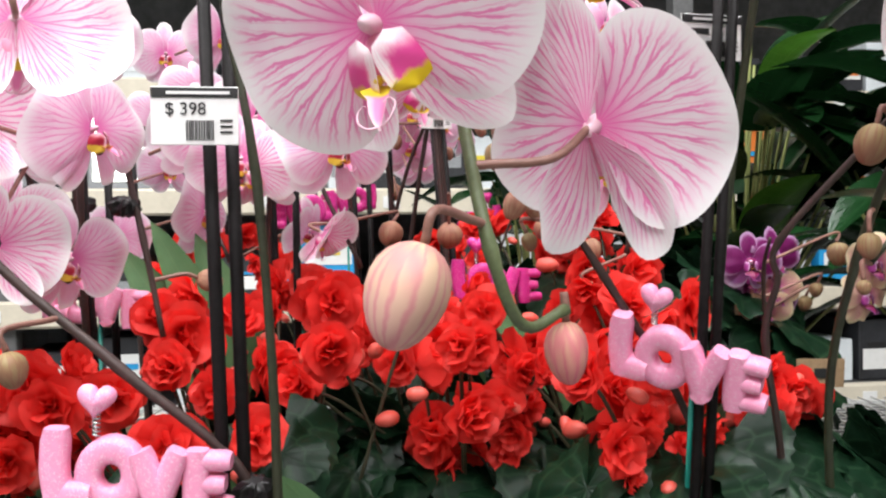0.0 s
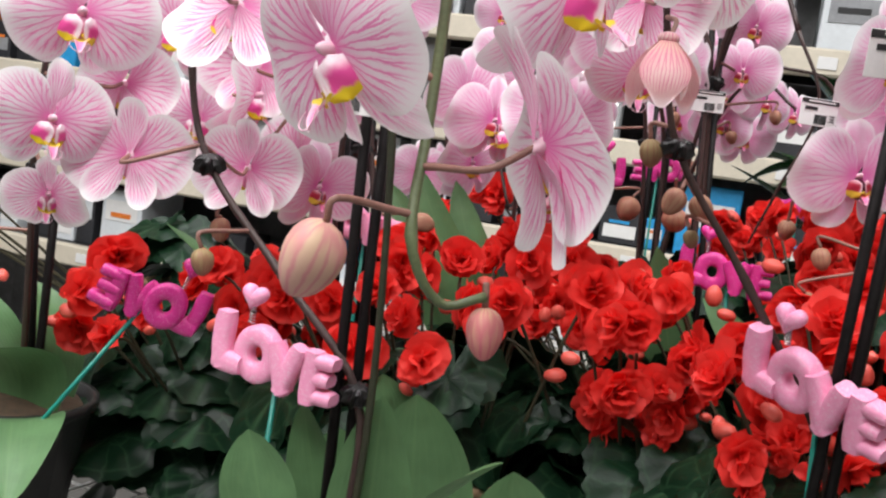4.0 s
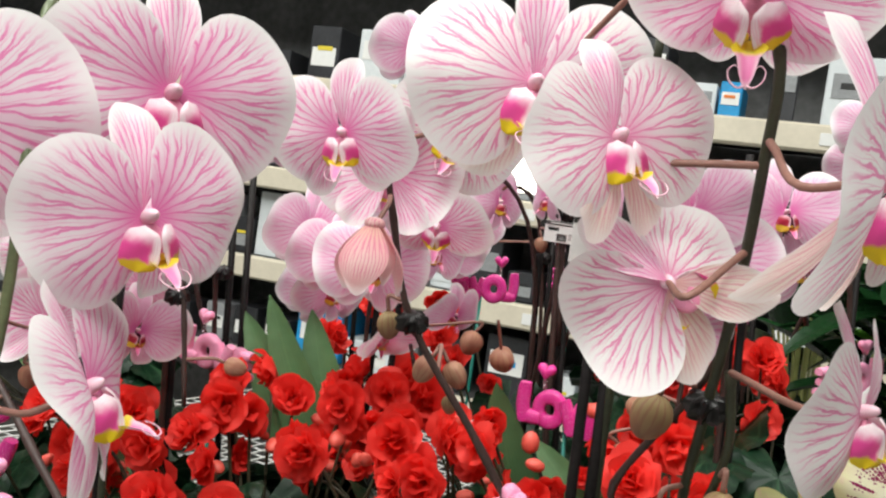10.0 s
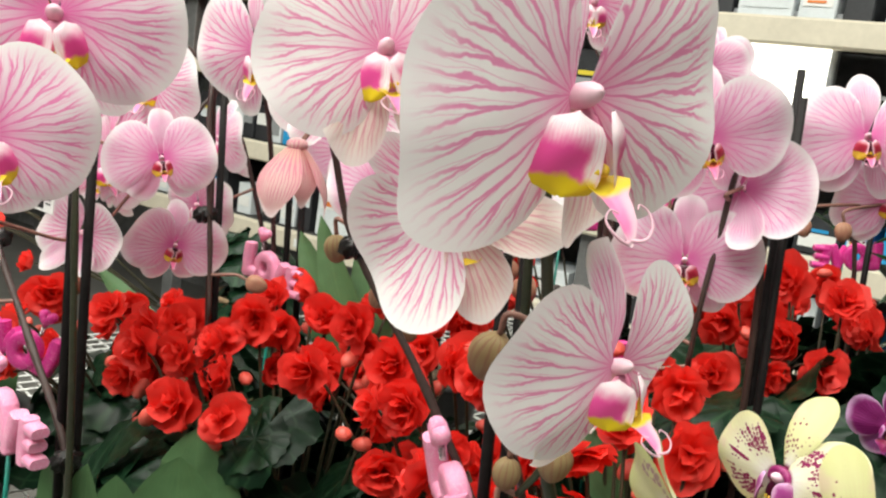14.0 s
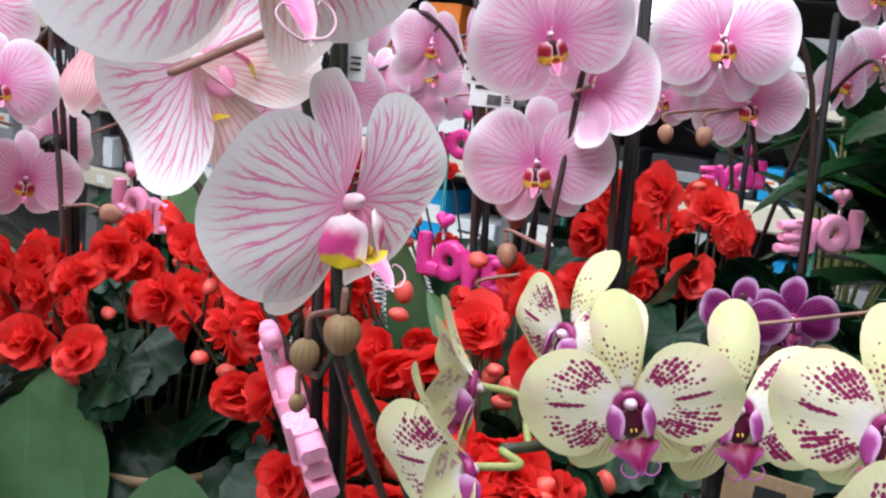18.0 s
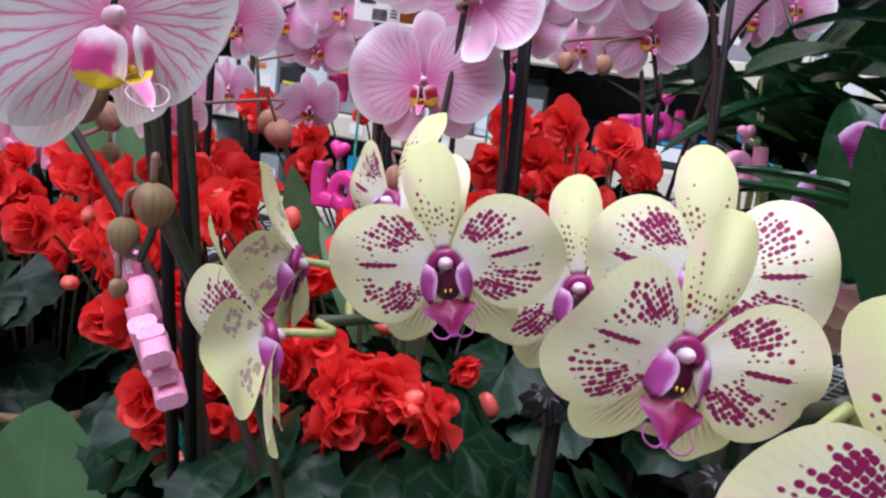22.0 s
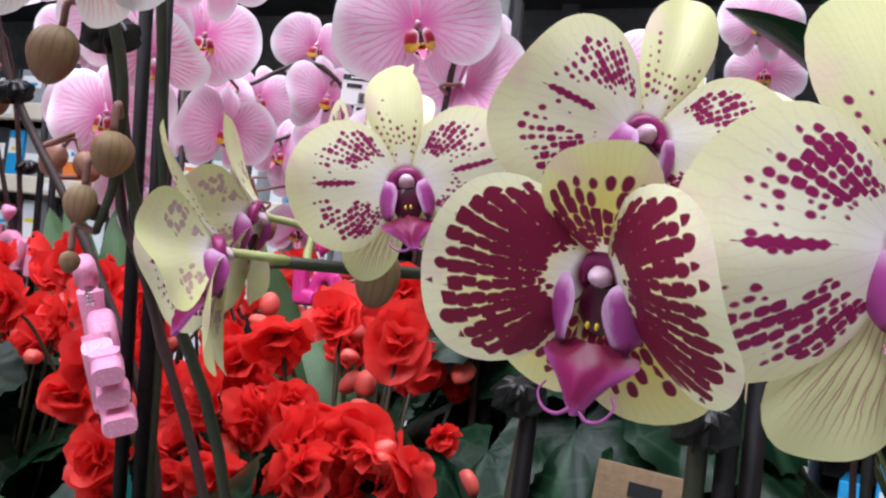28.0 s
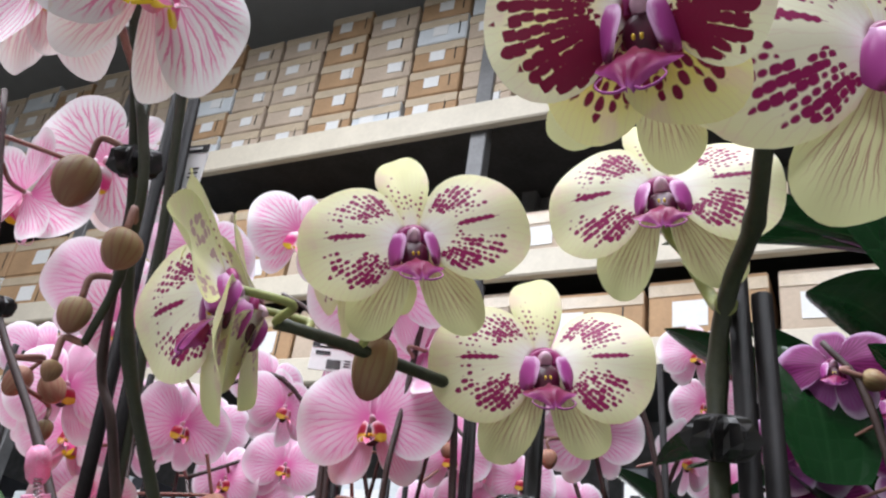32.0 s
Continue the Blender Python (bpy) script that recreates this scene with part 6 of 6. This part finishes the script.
strap_leaf(p, rel(p, (0.459, 0.570, 1.064)), rel(p, (0.516, 0.510, 1.108)), 0.06, 0.03, LEAF_ORCHID)

p = orchid_plant((0.475, 0.745, 0.980), "small plum-purple moth orchid with pale-edged blooms", 0.05)
stake(p, (0.475, 0.746, 1.000), (0.464, 0.751, 1.356))
spike(p, STEM_DARK, 0.002, [(0.471, 0.745, 1.047), (0.465, 0.741, 1.247), (0.455, 0.735, 1.327), (0.439, 0.732, 1.356)])
bloom(p, PLUM, (0.442, 0.738, 1.346), 10, -5, 0, 0.052)
bloom(p, PLUM, (0.424, 0.759, 1.316), 22, -5, 0, 0.052)
bloom(p, PLUM, (0.421, 0.765, 1.319), -8, -5, 0, 0.052)
bloom(p, PLUM, (0.422, 0.784, 1.297), 42, -5, 0, 0.052)
bloom(p, PLUM, (0.461, 0.811, 1.323), 27, -5, 0, 0.052)
bloom(p, PLUM, (0.452, 0.789, 1.345), 48, -5, 0, 0.052)
hang_bud(p, (0.454, 0.734, 1.338), (0.458, 0.737, 1.337), 0.012, 0.01, BUD_GREEN)

p = orchid_plant((0.438, 0.846, 0.980), "small peach and plum moth orchid on a dark stake", 0.05)
stake(p, (0.437, 0.847, 1.000), (0.430, 0.847, 1.242))
spike(p, STEM_DARK, 0.002, [(0.434, 0.846, 1.042), (0.426, 0.836, 1.212), (0.419, 0.828, 1.272)])
bloom(p, PEACH, (0.404, 0.823, 1.267), 14, 0, 0, 0.056)
bloom(p, PEACH, (0.397, 0.825, 1.238), 24, 0, 0, 0.056)
bloom(p, PEACH, (0.458, 0.915, 1.269), 17, 0, 0, 0.056)

p = orchid_plant((0.318, 0.839, 0.980), "small plum-purple moth orchid with mottled peach blooms", 0.05)
stake(p, (0.318, 0.840, 1.000), (0.306, 0.831, 1.269))
spike(p, STEM_DARK, 0.002, [(0.314, 0.839, 1.039), (0.306, 0.818, 1.190), (0.299, 0.801, 1.260), (0.298, 0.782, 1.290)])
bloom(p, PLUM, (0.290, 0.809, 1.269), 3, 0, 0, 0.055)
bloom(p, PLUM, (0.316, 0.823, 1.274), 30, 0, 0, 0.055)
bloom(p, PLUM, (0.297, 0.828, 1.256), 12, 0, 0, 0.050)
bloom(p, PEACH, (0.321, 0.834, 1.245), 20, 0, 0, 0.055)
bloom(p, PEACH, (0.310, 0.832, 1.227), 1, 0, 0, 0.050)
bloom(p, PLUM, (0.303, 0.842, 1.248), 51, 0, 0, 0.050)
bloom(p, PLUM, (0.325, 0.854, 1.227), 9, 0, 0, 0.050)
hang_bud(p, (0.357, 0.830, 1.249), (0.357, 0.835, 1.237), 0.014, 0.011, BUD_GREEN)
hang_bud(p, (0.352, 0.843, 1.237), (0.351, 0.844, 1.231), 0.015, 0.012, BUD_GREEN)
hang_bud(p, (0.378, 0.839, 1.285), (0.379, 0.838, 1.273), 0.022, 0.02, BUD_GREEN)
tag = box("pot_tag", (0.05, 0.0008, 0.024), PAPER, p, pose(*rel(p, (0.336, 0.775, 1.165)), 0, 3, 20), 0.0002, "brown card tag")
box("bar_code", (0.018, 0.0006, 0.008), INK, tag, pose(0.002, -0.0009, 0.008), 0.0)

begonia((-0.09, 0.64, 0.98), [(-0.107, 0.716, 1.240, 0.042), (-0.116, 0.582, 1.199, 0.040), (-0.090, 0.567, 1.172, 0.044), (-0.094, 0.660, 1.203, 0.040), (-0.143, 0.589, 1.213, 0.039), (-0.112, 0.763, 1.256, 0.044), (-0.082, 0.758, 1.239, 0.053), (-0.068, 0.793, 1.241, 0.051), (-0.072, 0.714, 1.220, 0.050), (-0.088, 0.804, 1.250, 0.042), (-0.124, 0.679, 1.235, 0.047), (-0.146, 0.650, 1.221, 0.042), (-0.154, 0.597, 1.212, 0.041), (-0.160, 0.690, 1.252, 0.040), (-0.283, 0.563, 1.205, 0.041), (-0.227, 0.575, 1.203, 0.053), (-0.179, 0.579, 1.196, 0.051), (-0.139, 0.555, 1.171, 0.051), (-0.151, 0.627, 1.230, 0.051), (-0.208, 0.585, 1.211, 0.041), (-0.207, 0.557, 1.195, 0.043), (-0.053, 0.651, 1.250, 0.048), (0.003, 0.646, 1.237, 0.050)], "red double begonia in brown paper wrap, full of blooms", 0.145, 100, 1, 1.208)

begonia((0.040, 0.755, 0.98), [(0.038, 0.615, 1.175, 0.052), (0.024, 0.647, 1.217, 0.052), (0.022, 0.684, 1.237, 0.039), (0.056, 0.653, 1.178, 0.048), (0.071, 0.650, 1.161, 0.049), (0.077, 0.695, 1.200, 0.046), (-0.045, 0.708, 1.212, 0.041), (0.014, 0.706, 1.238, 0.046), (-0.027, 0.703, 1.234, 0.039), (0.008, 0.628, 1.206, 0.053), (0.043, 0.626, 1.224, 0.052), (-0.049, 0.610, 1.220, 0.047), (0.018, 0.663, 1.161, 0.045), (0.023, 0.661, 1.130, 0.036), (0.067, 0.653, 1.143, 0.036), (0.058, 0.655, 1.172, 0.038), (0.066, 0.665, 1.111, 0.042), (0.036, 0.602, 1.223, 0.034), (0.088, 0.626, 1.206, 0.033)], "red double begonia in brown paper wrap, full of blooms", 0.145, 150, 2, 1.186)

begonia((0.234, 0.662, 0.980), [(0.112, 0.579, 1.208, 0.048), (0.169, 0.654, 1.233, 0.045), (0.166, 0.614, 1.201, 0.041), (0.162, 0.705, 1.242, 0.043), (0.209, 0.708, 1.239, 0.051), (0.182, 0.627, 1.191, 0.039), (0.076, 0.641, 1.201, 0.039), (0.224, 0.627, 1.188, 0.048), (0.234, 0.618, 1.172, 0.042), (0.222, 0.654, 1.196, 0.047), (0.183, 0.635, 1.189, 0.046), (0.192, 0.607, 1.164, 0.043), (0.242, 0.642, 1.192, 0.054), (0.274, 0.652, 1.182, 0.041), (0.175, 0.657, 1.200, 0.045), (0.157, 0.610, 1.174, 0.041), (0.189, 0.595, 1.129, 0.048), (0.147, 0.803, 1.239, 0.042), (0.174, 0.769, 1.215, 0.044), (0.175, 0.744, 1.264, 0.050), (0.142, 0.772, 1.265, 0.043), (0.126, 0.663, 1.211, 0.047), (0.131, 0.579, 1.163, 0.040), (0.153, 0.600, 1.164, 0.028), (0.139, 0.580, 1.144, 0.027)], "red double begonia in brown paper wrap, full of blooms", 0.145, 100, 3, 1.194)

begonia((0.230, 0.911, 0.980), [(0.118, 0.899, 1.283, 0.042), (0.134, 0.945, 1.288, 0.050), (0.161, 0.938, 1.276, 0.048), (0.173, 0.887, 1.254, 0.042), (0.120, 1.023, 1.321, 0.043), (0.151, 0.838, 1.254, 0.041), (0.159, 1.055, 1.299, 0.045), (0.135, 1.065, 1.314, 0.039), (0.183, 1.044, 1.285, 0.049), (0.074, 1.005, 1.308, 0.052), (0.115, 0.918, 1.319, 0.053), (0.141, 0.966, 1.322, 0.050), (0.186, 0.973, 1.310, 0.053), (0.135, 0.875, 1.291, 0.038)], "red double begonia in brown paper wrap, full of blooms", 0.145, 100, 4, 1.304)

begonia((-0.32, 0.66, 0.98), [(-0.376, 0.518, 1.175, 0.043), (-0.375, 0.546, 1.198, 0.053), (-0.362, 0.501, 1.147, 0.050), (-0.306, 0.595, 1.198, 0.045), (-0.260, 0.602, 1.188, 0.053), (-0.260, 0.628, 1.199, 0.048), (-0.277, 0.588, 1.169, 0.051), (-0.339, 0.482, 1.180, 0.043), (-0.320, 0.534, 1.162, 0.041), (-0.316, 0.583, 1.187, 0.045), (-0.314, 0.491, 1.150, 0.040), (-0.241, 0.590, 1.179, 0.044), (-0.238, 0.590, 1.162, 0.053), (-0.234, 0.560, 1.162, 0.043)], "red double begonia in brown paper wrap, full of blooms", 0.145, 100, 5, 1.163)

begonia((-0.72, 1.0, 0.98), [(-0.833, 0.653, 1.205, 0.038), (-0.861, 0.635, 1.222, 0.039), (-0.869, 0.693, 1.234, 0.041), (-0.803, 0.610, 1.185, 0.051), (-0.726, 0.660, 1.144, 0.044), (-0.853, 0.702, 1.214, 0.043)], "red double begonia in brown paper wrap, full of blooms", 0.09, 30, 6, 1.189)

begonia((-0.027, 1.039, 0.980), [(-0.241, 0.948, 1.288, 0.040), (-0.214, 0.942, 1.283, 0.054), (-0.153, 0.958, 1.266, 0.045), (-0.200, 1.016, 1.298, 0.041), (-0.142, 0.936, 1.236, 0.039), (-0.166, 0.949, 1.270, 0.039), (-0.111, 0.922, 1.251, 0.041), (-0.257, 0.890, 1.250, 0.049)], "red double begonia in brown paper wrap, full of blooms", 0.09, 30, 7, 1.264)

begonia((0.136, 1.112, 0.980), [(0.037, 1.175, 1.289, 0.040), (0.020, 1.165, 1.272, 0.039), (0.062, 1.161, 1.265, 0.046), (0.001, 1.196, 1.281, 0.042), (0.031, 1.190, 1.267, 0.054), (0.009, 1.145, 1.237, 0.040), (0.064, 1.105, 1.200, 0.046), (0.005, 1.102, 1.290, 0.050), (-0.001, 1.094, 1.255, 0.045)], "red double begonia in brown paper wrap, full of blooms", 0.145, 100, 8, 1.282)

begonia((0.17, 0.77, 0.98), [(0.096, 0.684, 1.205, 0.038), (0.082, 0.663, 1.190, 0.031), (0.095, 0.708, 1.193, 0.037), (0.148, 0.739, 1.226, 0.042), (0.042, 0.727, 1.224, 0.034), (0.021, 0.730, 1.212, 0.035), (0.094, 0.729, 1.210, 0.028), (0.197, 0.642, 1.202, 0.035), (0.237, 0.647, 1.193, 0.034), (0.241, 0.614, 1.180, 0.038), (0.220, 0.686, 1.188, 0.023), (0.257, 0.681, 1.172, 0.025), (0.054, 0.679, 1.240, 0.043), (0.044, 0.704, 1.253, 0.037), (-0.106, 0.662, 1.201, 0.048), (-0.075, 0.650, 1.191, 0.046), (0.174, 0.592, 1.160, 0.025), (0.262, 0.668, 1.181, 0.025), (0.221, 0.670, 1.185, 0.030)], "red double begonia in brown paper wrap, full of blooms", 0.16, 160, 9, 1.175)

love_sign((-0.105, 0.416, 1.192), 5, 1, GLIT_PINK, "light pink", 0.083, (0.0, 0.0))
love_sign((0.167, 0.549, 1.219), -28, 9, GLIT_PINK, "light pink", 0.095, (0.01, 0), tip=18)
love_sign((0.070, 0.794, 1.256), 12, -2, GLIT_MAG, "deep magenta", 0.081, (0.01, 0.01))
love_sign((-0.264, 0.477, 1.191), -146, -20, GLIT_MAG, "deep magenta", 0.081, (0.05, 0))
love_sign((-0.134, 1.006, 1.326), 203, 2, GLIT_MAG, "deep magenta", 0.08)
love_sign((-0.105, 1.205, 1.345), 208, 2, GLIT_MAG, "deep magenta", 0.08)
love_sign((0.254, 1.039, 1.304), 230, 2, GLIT_PINK, "light pink", 0.08)
love_sign((0.068, 1.283, 1.319), 215, 2, GLIT_MAG, "deep magenta", 0.08)
love_sign((-0.236, 0.698, 1.248), 8, 2, GLIT_PINK, "light pink", 0.08)

p = foliage_plant((0.42, 1.25, 0.98), "peace lily with a mass of glossy dark green leaves", 80, 0.28, 0.52, 1, 0.07)

p = foliage_plant((0.62, 1.05, 0.98), "peace lily with broad glossy dark green leaves", 70, 0.25, 0.5, 2, 0.07)

p = foliage_plant((0.16, 1.45, 0.98), "leafy green plant at the back of the bench", 30, 0.22, 0.45, 3, 0.06)

p = foliage_plant((0.6, 0.78, 0.98), "broad-leaved green plant beside the yellow orchids", 10, 0.16, 0.22, 4, 0.06)
strap_leaf(p, rel(p, (0.438, 0.734, 1.290)), rel(p, (0.412, 0.761, 1.369)), 0.055, 0.01, LEAF_DARK)
strap_leaf(p, rel(p, (0.434, 0.755, 1.284)), rel(p, (0.334, 0.789, 1.318)), 0.05, 0.02, LEAF_DARK)
strap_leaf(p, rel(p, (0.467, 0.792, 1.371)), rel(p, (0.428, 0.754, 1.394)), 0.06, 0.01, LEAF_DARK)
strap_leaf(p, rel(p, (0.505, 0.577, 1.292)), rel(p, (0.472, 0.542, 1.361)), 0.040, 0.004, LEAF_DARK, "leaf", 3, 0.2, (0.75, 0.65, 0))
strap_leaf(p, rel(p, (0.540, 0.640, 1.300)), rel(p, (0.418, 0.562, 1.336)), 0.022, 0.012, LEAF_DARK, "leaf", 4, 0.4)
strap_leaf(p, rel(p, (0.530, 0.620, 1.305)), rel(p, (0.415, 0.599, 1.338)), 0.024, 0.012, LEAF_DARK, "leaf", 5, 0.4)
